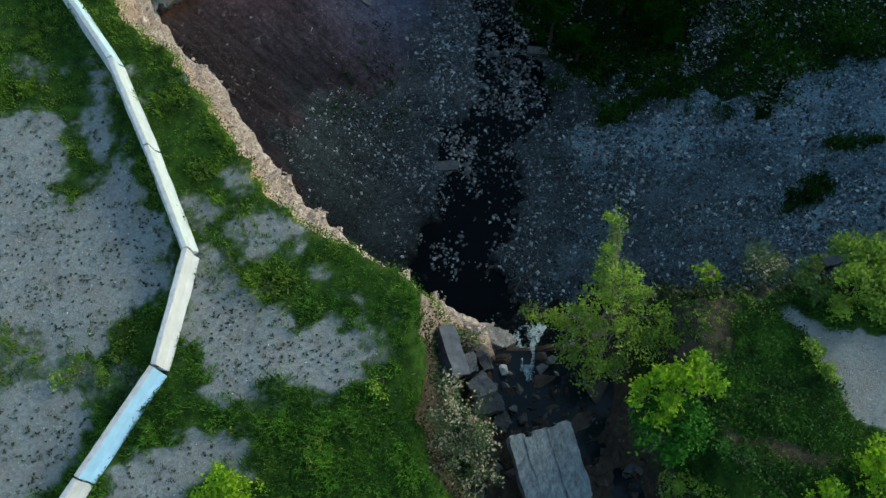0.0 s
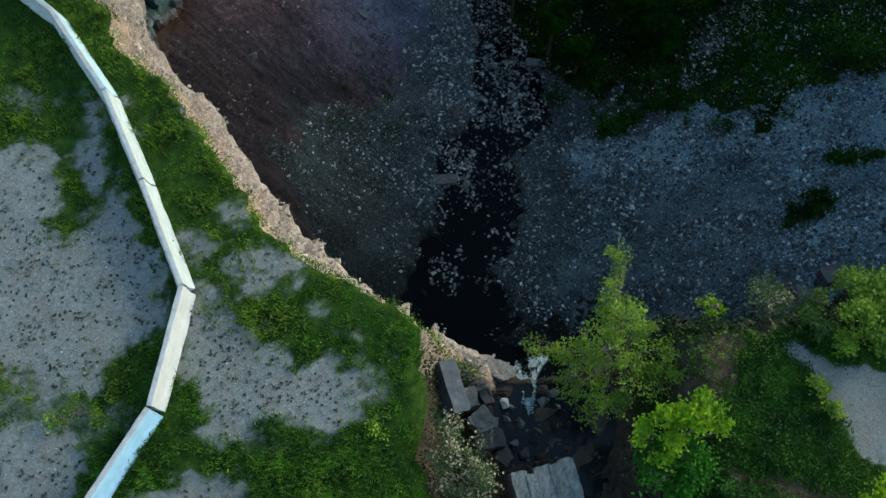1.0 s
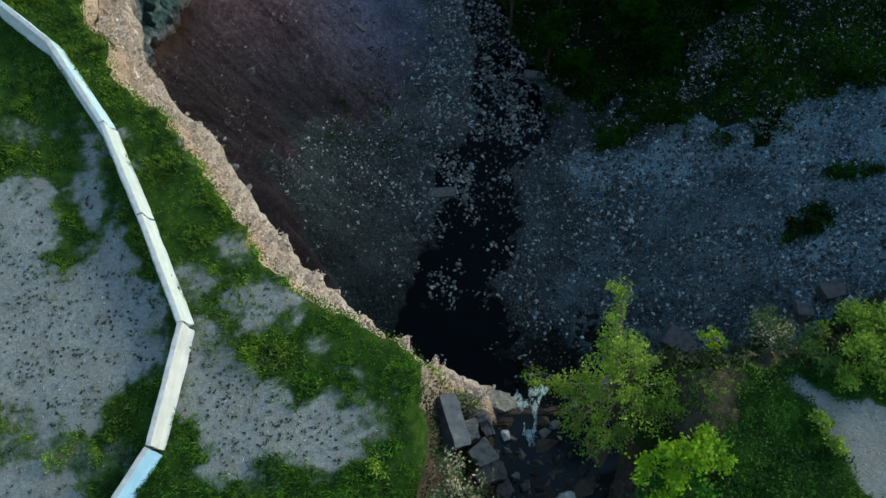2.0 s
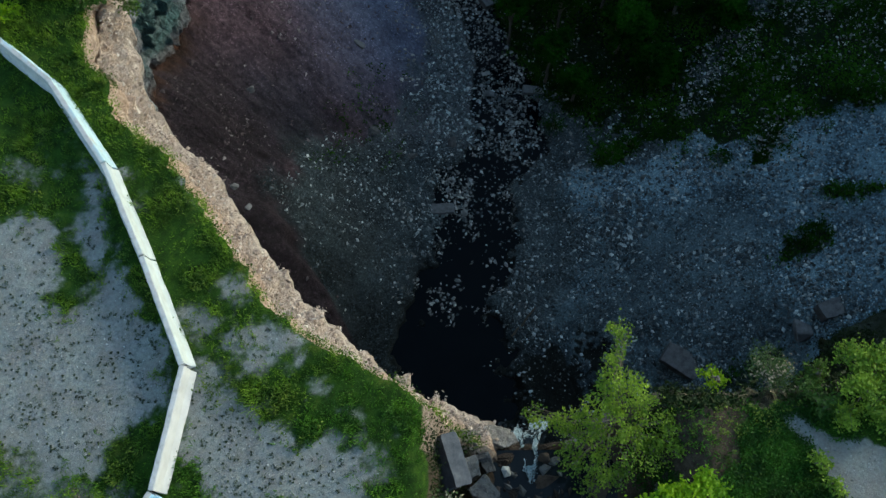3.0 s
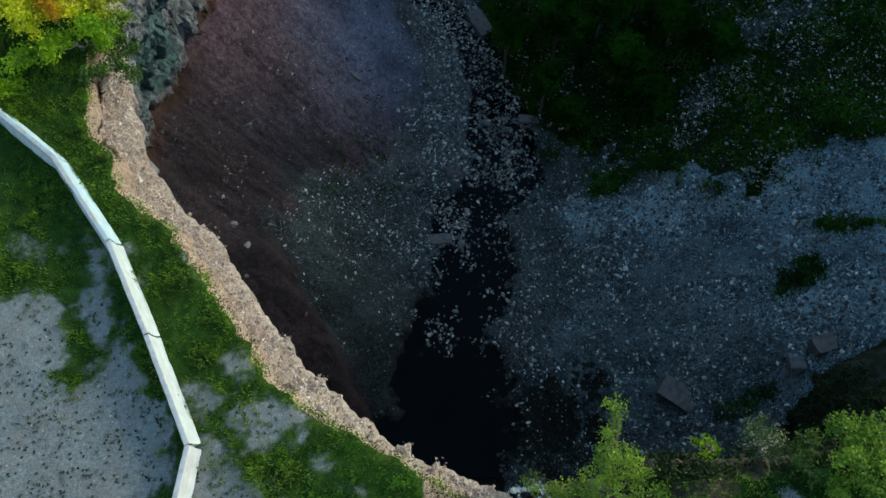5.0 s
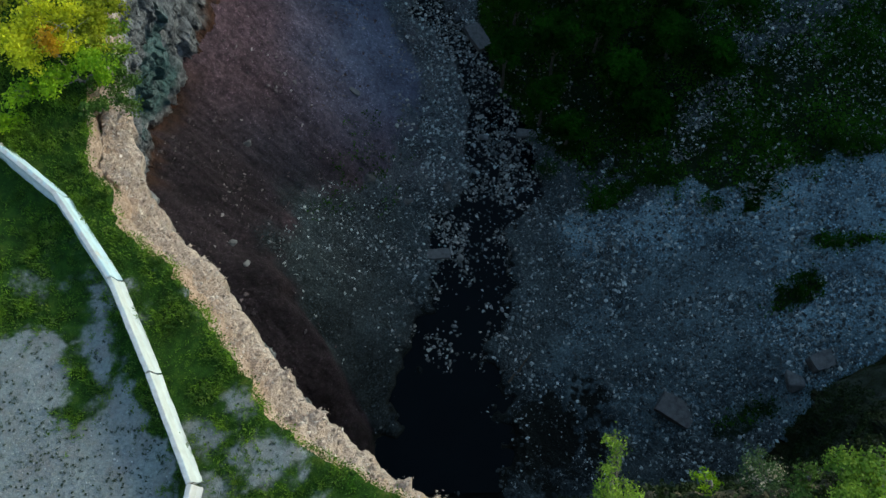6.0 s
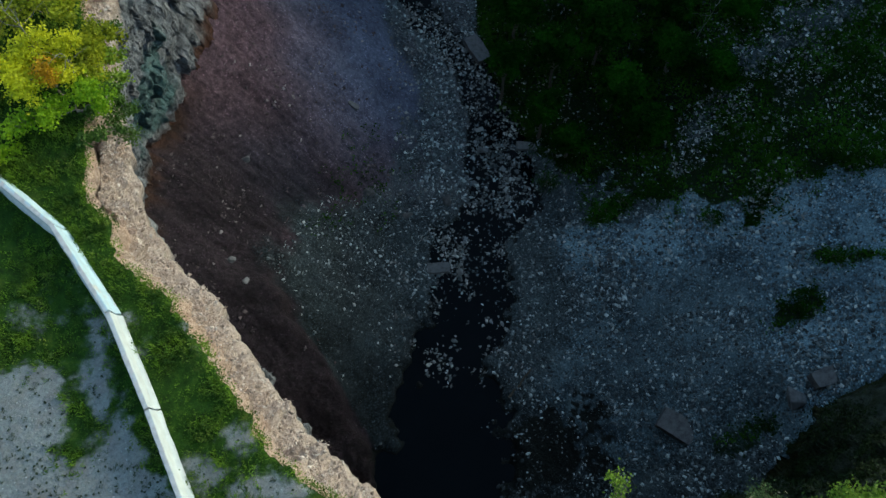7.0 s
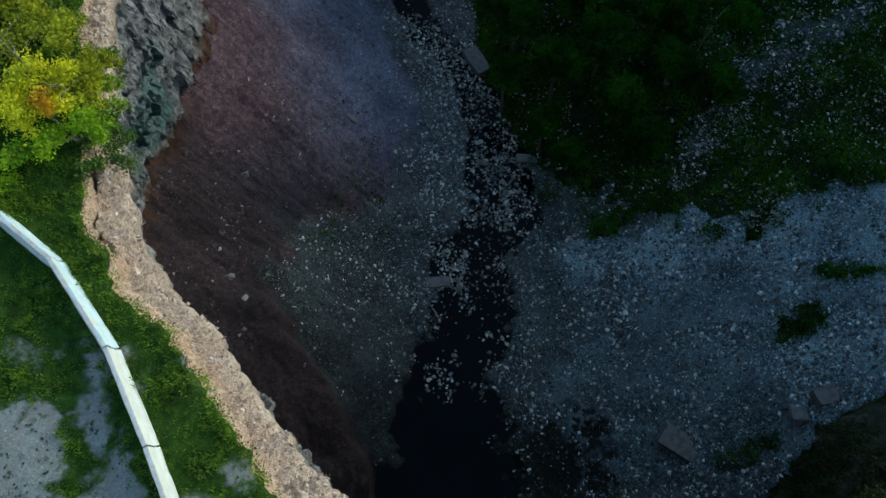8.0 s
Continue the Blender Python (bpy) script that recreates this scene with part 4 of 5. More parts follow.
JOINTS = [(-18.0, 20.5), (-15.6, 19.0), (-13.25, 17.35), (-11.14, 15.62), (-9.28, 13.0), (-7.94, 10.3), (-6.6, 7.38), (-7.03, 4.3), (-8.48, 1.66), (-9.95, -1.0), (-11.35, -3.7)]
KINDS = [(RAW, "bare weathered concrete barrier on the clifftop grass"), (RAW, "bare weathered concrete barrier on the clifftop grass"), (AQUA, "white concrete barrier with worn pale blue paint"),
         (AQUA, "white concrete barrier with worn pale blue paint"), (WHITE, "white painted concrete barrier on the clifftop grass"), (WHITE, "white painted concrete barrier on the clifftop grass"),
         (RAW, "bare cream concrete barrier set at the bend"), (BLUE, "concrete barrier with a bright pale blue face"), (RAW, "bare weathered concrete barrier on grit"), (RAW, "bare weathered concrete barrier on grit")]
for k, (a, b, (m, text)) in enumerate(zip(JOINTS, JOINTS[1:], KINDS)):
    barrier(a, b, m, text, k)

# ---- the creek above the fall: slabs, ledges and falling water ----
CON, cnt, cb = material("grey_slab_concrete", 0.85, 0, 0.2)
cnt.links.new(ramp(cnt, noise_node(cnt, 3, 8, 0.7), [(0.3, (0.05, 0.055, 0.07)), (0.55, (0.105, 0.112, 0.135)), (0.8, (0.19, 0.195, 0.215))]), cb.inputs["Base Color"])
bump(cnt, cb, noise_node(cnt, 18, 6), 0.5, 0.02)
SPLIT, snt, sb = material("splitting_shale", 0.85, 0, 0.25)
grain = noise_node(snt, 6, 9, 0.8, (1.3, 0.65, 1))
snt.links.new(ramp(snt, grain, [(0.30, (0.05, 0.06, 0.068)), (0.46, (0.19, 0.215, 0.235)), (0.60, (0.33, 0.365, 0.385)), (0.8, (0.54, 0.575, 0.585))]), sb.inputs["Base Color"])
bump(snt, sb, grain, 1.0, 0.11)


def lone(name, bm, mat, label, category, m, group=""):
    ob = part(name, bm, mat, None)
    ob.matrix_world = m
    return tagged(ob, label, category, group)


lone("concrete_slab", slab_shape(0.54, 1.45, 0.7, 2, 0.03), CON, "smooth grey concrete slab tilted on the creek bank", "slab", pose(0.14, 5.22, -1.98, 4, 28, 19))
shale = thing("shale_slab", "large blue-grey split shale slab lying in the creek", "rock", at=(2.85, 2.2, -2.55))
wide, off = (0.40, 0.22, 0.46, 0.26, 0.36), -0.84
for k, w in enumerate(wide):
    layer = part("layer", slab_shape(w * 1.16, 2.05 + 0.06 * math.sin(5.1 * k), 0.55, 11 + k, 0.04, 15), SPLIT, shale)
    layer.matrix_local = pose(off + w / 2, 0.05 * math.sin(3.7 * k + 1), 0.025 * math.sin(2.3 * k), math.sin(k), 1.5 * math.sin(1.9 * k), 1.5 * math.sin(2.3 * k))
    off += w
shale.rotation_euler = (radians(2), radians(3), radians(15))
LEDGE = make_stone("ledge_rock", (0.075, 0.073, 0.075), (0.135, 0.132, 0.134), (0.28, 0.27, 0.265), by_object, 3.4, 0.12)
CAP = make_stone("lip_rock", (0.20, 0.18, 0.165), (0.31, 0.28, 0.26), (0.43, 0.395, 0.375), by_object, 3.4, 0.12)
for k, (x, y, z, w, l, h, rz) in enumerate([(0.95, 5.75, -3.5, 0.40, 0.75, 0.5, 20), (1.50, 6.08, -3.72, 0.65, 0.42, 0.45, -14), (0.78, 5.15, -3.1, 0.34, 0.6, 0.4, 24),
                                            (1.05, 4.5, -2.95, 0.55, 0.62, 0.4, 34), (1.30, 4.05, -3.05, 0.6, 0.5, 0.35, 8), 
                                            (1.72, 3.5, -3.3, 0.42, 0.36, 0.35, 40), (0.62, 5.9, -3.2, 0.36, 0.5, 0.4, -8), (1.92, 5.98, -3.8, 0.36, 0.3, 0.35, 15), (1.2, 5.3, -3.45, 0.36, 0.5, 0.35, 26)]):
    lone("ledge_rock", slab_shape(w * 1.12, l * 1.12, h, 20 + k, 0.10, 9), CAP if k in (1, 6, 7) else LEDGE, "pale grey broken ledge rock beside the waterfall", "rock", pose(x, y, z, 6 * (k % 3 - 1), 7 * (k % 2), rz), "ledge rocks at the fall")
for k, (x, y, z, w, l, h, rz) in enumerate([(1.75, 5.4, -3.75, 0.8, 1.0, 0.4, 15), (3.5, 4.25, -3.82, 1.5, 0.8, 0.4, 25), (4.0, 3.6, -3.82, 1.4, 0.7, 0.4, 28), (2.1, 4.55, -3.82, 1.0, 0.8, 0.35, -10), (3.1, 4.8, -3.8, 1.2, 0.6, 0.35, 8),
                                            (4.5, 4.6, -3.7, 1.0, 0.9, 0.5, 35), (2.6, 3.9, -3.84, 0.9, 0.6, 0.35, 50), (4.8, 3.2, -3.75, 0.9, 0.6, 0.4, 12), (1.85, 5.75, -3.85, 0.9, 0.55, 0.4, -8), (3.2, 5.75, -3.9, 0.9, 0.5, 0.4, 10), (4.1, 5.7, -3.9, 1.1, 0.6, 0.4, -6)]):
    bm = shard(40 + k, 0.9)
    bmesh.ops.transform(bm, matrix=Matrix.Diagonal((w * 1.1, l * 1.1, h * 1.2, 1)), verts=bm.verts[:])
    bmesh.ops.bevel(bm, geom=bm.edges[:], offset=0.04, segments=2, affect="EDGES")
    lone("wet_rock", bm, WETROCK, "wet dark brown rock shelf in the creek", "rock", pose(x, y, z, 3, 4 * (k % 2), rz), "wet rocks in the creek")
for k, (x, y, z, s) in enumerate([(2.85, 5.42, -3.3, 0.42), (3.15, 5.35, -3.35, 0.36), (1.75, 5.05, -3.35, 0.32), (2.95, 5.1, -3.5, 0.4), (2.0, 3.95, -3.4, 0.3), (1.65, 3.35, -3.25, 0.35), (2.25, 3.65, -3.4, 0.34), (4.9, 2.6, -3.4, 0.36), (5.2, 2.2, -3.2, 0.4), (1.5, 4.55, -3.2, 0.2), (1.62, 4.25, -3.3, 0.22)]):
    lone("creek_stone", rock_box(1.0, 0.85, 0.6, 60 + k), (WETROCK, LEDGE, PALE, LEDGE)[k % 4] if k < 4 else WETROCK if k % 2 else LEDGE, "loose wet stone in the shallow creek", "stone", pose(x, y, z, 0, 0, 47 * k) @ Matrix.Diagonal((s, s, s, 1)), "loose stones in the creek")

rng = np.random.default_rng(5)
flow = []
for k in range(44):
    w = rng.normal(0, 0.06)
    arm = rng.random() < 0.35
    x0 = 2.45 + w
    end = x0 + w * 0.9 + (0.40 if arm else 0.0)
    drop = rng.uniform(4.2, 6.5)
    p = np.array([(x0, rng.uniform(4.7, 5.5), -3.62), (x0 + w * 0.4, 5.7, -3.60), (x0 + (end - x0) * 0.6, 6.15, -3.66), (end, 6.42, -4.0), (end + 0.05, 6.6, -drop), (end + 0.08, 6.8, -drop - 5)])
    flow.append(p + rng.normal(0, 0.03, (6, 3)))
spots = []
for p in flow:
    for q in range(420):
        u = rng.random() ** 0.8 * 4.6
        i, t = int(u), u - int(u)
        spots.append(p[i] + (p[i + 1] - p[i]) * t + rng.normal(0, 0.03, 3) + [0, 0, 0.16])
spots = np.array(spots)
spots = spots[fbm(spots[:, 0] * 4, spots[:, 1] * 3, spots[:, 2] * 0.5, 3, 131) > -0.02]
v, f = leaves(spots, rng.uniform(0.015, 0.045, len(spots)), rng, 0.5)
tagged(new("waterfall", mesh_of("waterfall", v, f, False, [FOAM])), "broken white and teal water spilling over the rock lip", "waterfall", kind="stuff")

# ---- boulders and slabs on the gorge floor ----
for k, (x, y, w, l, h, rz, m, text) in enumerate([
        (0.05, 24.6, 1.9, 0.75, 0.35, 2, BOULDER, "flat grey slab lying at the water's edge"), (13.75, 13.1, 2.2, 1.3, 0.6, -32, BOULDER, "large rectangular rock slab on the gravel slope"),
        (3.6, 33.4, 0.85, 0.65, 0.45, -4, BOULDER, "square grey block standing in the stream"), (6.7, 33.6, 1.5, 0.6, 0.4, -3, BOULDER, "long flat rock at the stream's edge"),
        (3.5, 41.6, 1.1, 2.2, 0.7, 28, BOULDER, "large grey slab lying across the stream"), (19.4, 13.9, 1.0, 1.7, 0.8, 6, BOULDER, "upright grey block below the wooded bank"),
        (20.8, 14.9, 1.5, 0.9, 0.6, 18, BOULDER, "pale flat block below the wooded bank"), (-1.9, 28.3, 0.9, 0.6, 0.4, 30, LEDGE, "pale flat rock on the gravel bar"), (-2.6, 28.2, 0.6, 0.75, 0.35, 20, LEDGE, "pale flat rock on the gravel bar"),
        (0.9, 29.3, 0.9, 0.75, 0.4, 35, LEDGE, "pale flat rock on the gravel bar"), (-4.4, 29.3, 0.9, 0.7, 0.4, 10, LEDGE, "pale rock half sunk in moss"), (-11.2, 28.9, 0.8, 0.5, 0.4, 35, BOULDER, "loose rock on the shale scree"),
        ] + [(-11.6, 22.5, 0.7, 0.5, 0.35, 0, BOULDER, "loose rock on the shale scree"), (-5.3, 35.0, 0.9, 0.5, 0.4, -40, BOULDER, "loose rock on the shale scree"), (-10.7, 21.2, 0.45, 0.4, 0.3, 0, BOULDER, "loose rock on the shale scree"),
        (1.75, 24.3, 0.42, 0.75, 0.4, 15, PALE, "small pale boulder standing in the stream"), (3.4, 34.9, 0.7, 0.8, 0.4, 20, PALE, "pale boulder standing in the stream")]):
    lone("boulder", slab_shape(w, l, h, 80 + k, 0.05, 6) if w > 1.0 else rock_box(w, l, h, 80 + k), m, text, "boulder", pose(x, y, max(bed(x, y), -30.62) + h * 0.2, 4 * (k % 3 - 1), 5 * (k % 2), rz))

LOGM = make_bark("wet_driftwood", (0.05, 0.04, 0.03), (0.17, 0.14, 0.11))
v, f = tube(bent((0, 0, 0), (1.5, 1.75, 0.45), np.random.default_rng(3), 0.03, 8), 0.09, 0.04, 8)
tagged(new("log", mesh_of("log", v, f, True, [LOGM])), "thin brown driftwood log beside the pool", "log").location = (4.5, 15.7, bed(4.5, 15.7) + 0.05)

# ---- trees and shrubs ----
L_SPARSE = make_leaf("young_poplar_leaf", (0.055, 0.135, 0.016), (0.42, 0.56, 0.065), 0.45)
L_LIME = make_leaf("lime_green_leaf", (0.11, 0.26, 0.01), (0.44, 0.60, 0.025), 0.5)
L_MID = make_leaf("mid_green_leaf", (0.022, 0.06, 0.010), (0.11, 0.19, 0.03), 0.35)
# gorge trees and shrubs: their deep shade is darkened into the leaf colour
L_DARK = make_leaf("shade_darkened_leaf", (0.002, 0.014, 0.001), (0.034, 0.125, 0.006), 0.3, 0.7, 0.4, 0.05)
L_RIM = make_leaf("creeper_leaf", (0.005, 0.016, 0.003), (0.035, 0.062, 0.012), 0.3)
L_BANK = make_leaf("bramble_leaf", (0.006, 0.032, 0.003), (0.06, 0.17, 0.012), 0.3, 0.65, 1.3)
L_GREY = make_leaf("grey_green_leaf", (0.025, 0.06, 0.016), (0.13, 0.19, 0.07), 0.3)
L_OLIVE = make_leaf("olive_yellow_leaf", (0.10, 0.15, 0.010), (0.50, 0.52, 0.03), 0.45)
# gorge undergrowth, its shade likewise mixed into the green
L_UNDER = make_leaf("shade_darkened_undergrowth", (0.004, 0.020, 0.002), (0.065, 0.165, 0.013), 0.3, 0.7, 0.4, 0.05)
L_DEEP = make_leaf("deep_green_leaf", (0.012, 0.075, 0.004), (0.07, 0.24, 0.012), 0.4)
L_GOLD = make_leaf("yellow_green_leaf", (0.30, 0.36, 0.015), (0.84, 0.79, 0.04), 0.5)
L_ORANGE = make_leaf("orange_leaf", (0.40, 0.22, 0.01), (0.65, 0.38, 0.02), 0.4)
L_BLOOM = make_leaf("cream_blossom", (0.24, 0.19, 0.125), (0.56, 0.46, 0.33), 0.25)

plant("tree", "slender young tree with sparse yellow-green leaves", "tree", (5.0, 6.2, plat(5.0, 6.2)),
      [(4.38, 8.35, 0.6, 0.20), (4.62, 8.12, 0.55, 0.22), (4.45, 7.35, 0.0, 0.34), (4.85, 7.05, -0.2, 0.30), (4.18, 6.85, -0.5, 0.38), (5.2, 6.53, -0.6, 0.40), (4.6, 6.3, -0.7, 0.36), (5.98, 6.05, -0.9, 0.34), (3.95, 6.05, -1.2, 0.40),
       (4.91, 5.55, -1.0, 0.45), (2.95, 6.35, -2.1, 0.30), (3.38, 5.75, -1.8, 0.36), (4.22, 5.0, -1.6, 0.42), (5.52, 5.3, -1.2, 0.40), (6.4, 5.39, -1.0, 0.30), (3.79, 4.35, -2.0, 0.24), (2.45, 6.6, -2.5, 0.22), (3.4, 5.05, -1.9, 0.28),
       (5.9, 5.55, -1.0, 0.26), (4.75, 4.75, -1.5, 0.3), (3.6, 6.5, -1.5, 0.26)], L_SPARSE, 0.075, 430, 0.08, 3, twiggy=1.5, ragged=0.95)
plant("tree", "small tree with dense bright lime-green leaves", "tree", (5.9, 3.4, plat(5.9, 3.4)),
      [(4.85, 3.75, 0.1, 0.36), (5.35, 4.1, 0.3, 0.36), (5.5, 3.55, 0.2, 0.34), (6.3, 4.55, 0.4, 0.34), (6.15, 4.0, 0.5, 0.42), (6.75, 3.85, 0.3, 0.24), (5.15, 3.15, 0.0, 0.30), (6.6, 4.3, 0.3, 0.24), (5.75, 4.25, 0.4, 0.34)], L_LIME, 0.10, 560, 0.07, 4, ragged=0.35)
plant("shrub", "deep green leafy shrub under the lime-green tree", "shrub", (5.7, 2.7, plat(5.7, 2.7)), [(5.05, 2.95, -0.4, 0.45), (6.2, 2.85, -0.4, 0.5), (5.7, 2.6, -0.5, 0.5), (6.0, 3.3, -0.2, 0.45), (5.4, 3.4, -0.2, 0.4)], L_DEEP, 0.09, 520, 0.05, 5)
plant("shrub", "grey-green shrub covered in cream blossom", "shrub", (0.5, 2.6, plat(0.5, 2.6)),
      [(0.22, 3.82, 0.2, 0.42), (-0.06, 3.16, 0.0, 0.45), (0.77, 3.14, 0.1, 0.5), (0.22, 2.38, -0.3, 0.5), (1.05, 2.64, -0.2, 0.45), (0.92, 1.86, -0.5, 0.45)], L_GREY, 0.06, 340, 0.06, 6, flowers=(L_BLOOM, 0.30, "cream blossom"), twiggy=1.3, ragged=0.9)
RIM_SHRUBS = [
    ("bright green little shrub on the gorge rim", (7.3, 7.1), [(7.32, 7.29, -1.35, 0.35)], L_LIME, 0.09, 520, None),
    ("grey-green blossoming shrub on the gorge rim", (8.9, 7.2), [(8.75, 7.59, -0.9, 0.55), (9.06, 7.29, -1.0, 0.5), (8.6, 7.2, -1.0, 0.45)], L_GREY, 0.06, 480, (L_BLOOM, 0.2, "cream blossom")),
    ("low green shrub on the gorge rim", (10.0, 7.3), [(10.08, 7.46, -0.9, 0.4), (9.8, 7.1, -1.0, 0.35)], L_MID, 0.08, 450, None),
    ("tall leafy green shrub beside the path", (10.9, 6.9), [(10.66, 7.59, 0.0, 0.55), (11.3, 7.51, 0.2, 0.55), (10.7, 6.59, 0.2, 0.6), (11.22, 6.01, 0.1, 0.5), (10.26, 6.13, -0.3, 0.45), (11.6, 6.7, 0.2, 0.6)], L_SPARSE, 0.09, 480, None),
    ]
RIM_SHRUBS += [
    ("leafy green shrub beside the path", (12.6, 6.0), [(12.3, 6.4, 0.1, 0.6), (12.9, 5.8, 0.0, 0.6), (13.2, 6.6, 0.2, 0.6)], L_MID, 0.09, 450, None),
    ]
RIM_SHRUBS += [
    ("bright lime-green shrub by the stony path", (10.3, 1.9), [(10.28, 1.94, 0.0, 0.45), (10.55, 2.35, 0.2, 0.4), (10.8, 1.7, 0.1, 0.45)], L_LIME, 0.10, 480, None),
    ("small lime-green shrub by the stony path", (9.3, 1.3), [(9.24, 1.42, -0.1, 0.32), (9.0, 1.1, -0.2, 0.3)], L_LIME, 0.09, 450, None),
    ("mid-green shrub on the creek bank", (8.2, 1.4), [(8.01, 1.63, -0.9, 0.5), (8.68, 1.62, -0.8, 0.4), (8.3, 1.1, -0.8, 0.5)], L_MID, 0.09, 480, None),
    ("low shrub on the creek bank", (6.4, 1.4), [(5.9, 1.67, -1.5, 0.4), (7.21, 1.5, -1.1, 0.4), (6.64, 1.6, -1.4, 0.4)], L_SPARSE, 0.08, 420, None),
    ]
RIM_SHRUBS += [
    ("bright yellow-green shrub in the clifftop grass", (-5.1, 1.3), [(-5.1, 1.51, 0.6, 0.45), (-5.55, 1.27, 0.4, 0.35), (-4.69, 1.4, 0.4, 0.38), (-5.1, 0.9, 0.5, 0.45)], L_LIME, 0.09, 480, None),
    ("low yellow-green weed clump in the grass", (-9.0, 4.3), [(-9.03, 4.45, 0.25, 0.26), (-9.4, 4.1, 0.2, 0.32), (-8.5, 4.2, 0.18, 0.3)], L_SPARSE, 0.06, 420, None),
    ("small bright weed clump at the cliff edge", (-1.6, 3.7), [(-1.6, 3.83, 0.1, 0.28)], L_SPARSE, 0.06, 420, None),
    ("small leafy bush hanging over the cliff edge", (-10.25, 19.2), [(-9.91, 20.1, -0.7, 0.4), (-9.93, 19.36, -1.2, 0.36), (-10.2, 19.7, -0.4, 0.4)], L_MID, 0.08, 450, None)]
for at, r, leaf in [((9.7, 6.5), 0.34, L_MID), ((9.45, 4.95), 0.2, L_SPARSE), ((9.75, 4.35), 0.18, L_SPARSE), ((7.2, 2.2), 0.34, L_BANK)]:
    z = plat(*at) + 0.3
    RIM_SHRUBS.append(("leafy green shrub among the brambles", at, [(at[0], at[1], z + 0.1, r), (at[0] + r, at[1] - 0.5 * r, z - 0.1, r * 0.8), (at[0] - 0.7 * r, at[1] + 0.6 * r, z, r * 0.85)], leaf, 0.085, 420, None))
for k, (text, at, clumps, leaf, size, dens, bloom) in enumerate(RIM_SHRUBS):
    plant("shrub", text, "shrub", (*at, plat(*at)), clumps, leaf, size, dens, 0.035, 100 + k, flowers=bloom)
CLIFF_BUSHES = [
    ("tall bush with glowing yellow-green leaves", (-11.9, 20.6), [(-12.07, 21.11, 1.5, 0.65), (-11.4, 21.3, 1.3, 0.55), (-12.27, 19.85, 1.4, 0.65), (-11.3, 20.4, 1.1, 0.5), (-12.8, 20.6, 1.4, 0.7)], L_GOLD),
    ("bush with deep green leaves on the cliff edge", (-10.9, 19.7), [(-10.67, 19.9, 0.9, 0.5), (-10.3, 19.72, 0.5, 0.45), (-11.6, 19.3, 0.8, 0.55), (-12.6, 18.8, 0.6, 0.5)], L_LIME),
    ("green bush on the cliff edge", (-10.9, 21.8), [(-10.75, 22.4, 0.3, 0.5), (-10.6, 20.93, 0.2, 0.42), (-11.1, 21.7, 0.4, 0.5)], L_OLIVE),
    ("olive-green thicket on the clifftop", (-12.2, 23.0), [(-11.5, 22.88, 0.9, 0.6), (-12.8, 23.11, 0.9, 0.65), (-12.0, 23.7, 0.5, 0.4), (-12.9, 24.2, 0.8, 0.7), (-13.6, 22.2, 1.0, 0.7), (-13.4, 24.3, 0.9, 0.7)], L_OLIVE)]
for at, z, r, leaf in [((-10.55, 20.4), 0.1, 0.4, L_MID), ((-10.75, 21.5), 0.1, 0.42, L_OLIVE), ((-10.9, 22.6), 0.0, 0.42, L_MID), ((-12.2, 24.0), 0.1, 0.45, L_SPARSE), ((-12.6, 25.0), 0.2, 0.5, L_MID), ((-12.9, 26.1), 0.2, 0.5, L_SPARSE),
                       ((-13.6, 25.4), 0.4, 0.6, L_MID), ((-10.35, 18.9), 0.0, 0.3, L_MID), ((-10.6, 22.5), 0.0, 0.34, L_OLIVE), ((-10.55, 21.7), -0.1, 0.34, L_SPARSE), ((-10.35, 20.8), -0.1, 0.36, L_SPARSE), ((-10.4, 20.0), -0.1, 0.36, L_MID), ((-13.2, 18.3), 0.3, 0.4, L_LIME)]:
    CLIFF_BUSHES.append(("leafy bush crowding the cliff edge", at, [(at[0], at[1], z, r), (at[0] + 0.35, at[1] + 0.3, z - 0.35, r * 0.8), (at[0] - 0.4, at[1] - 0.3, z + 0.1, r)], leaf))
for k, (text, at, clumps, leaf) in enumerate(CLIFF_BUSHES):
    plant("bush", text, "bush", (*at, plat(*at)), clumps, leaf, 0.10, 520, 0.05, 200 + k)
plant("bush", "small bush with orange autumn leaves", "bush", (-11.6, 20.15, plat(-11.6, 20.15)), [(-11.62, 20.3, 1.6, 0.34), (-11.55, 19.95, 1.5, 0.28)], L_ORANGE, 0.09, 520, 0.03, 210)


def bare_tree(at, height, seed, label):
    """A leafless, bleached sapling."""
    rng = np.random.default_rng(seed)
    root = thing("dead_sapling", label, "dead tree", "bare saplings", at)
    spine = bent((0, 0, -0.2), (0.1 * height * rng.normal(), 0.1 * height * rng.normal(), height), rng, 0.06, 7)
    part_of("trunk", mesh_of("trunk", *tube(spine, 0.03, 0.008, 6), True, [DEADWOOD]), root)
    for k in range(7):
        s = spine[rng.integers(2, 7)]
        d = rng.normal(0, 1, 3)
        d[2] = abs(d[2])
        part_of("branch", mesh_of("branch", *tube(bent(s, s + d / np.linalg.norm(d) * height * rng.uniform(0.25, 0.5), rng, 0.03, 5), 0.012, 0.003, 4), True, [DEADWOOD]), root)


for k, (x, y, h) in enumerate([(-12.6, 22.0, 2.2), (-11.2, 21.0, 1.6), (8.4, 1.0, 1.4), (11.5, 7.0, 1.9)]):
    bare_tree((x, y, plat(x, y)), h, 300 + k, "bleached leafless sapling among the bushes")
for k, (x, y, h) in enumerate([(17.8, 38.5, 4.0), (16.4, 39.5, 3.0), (11.0, 11.6, 1.8)]):
    bare_tree((x, y, bed(x, y)), h, 320 + k, "bleached leafless sapling on the gorge slope")

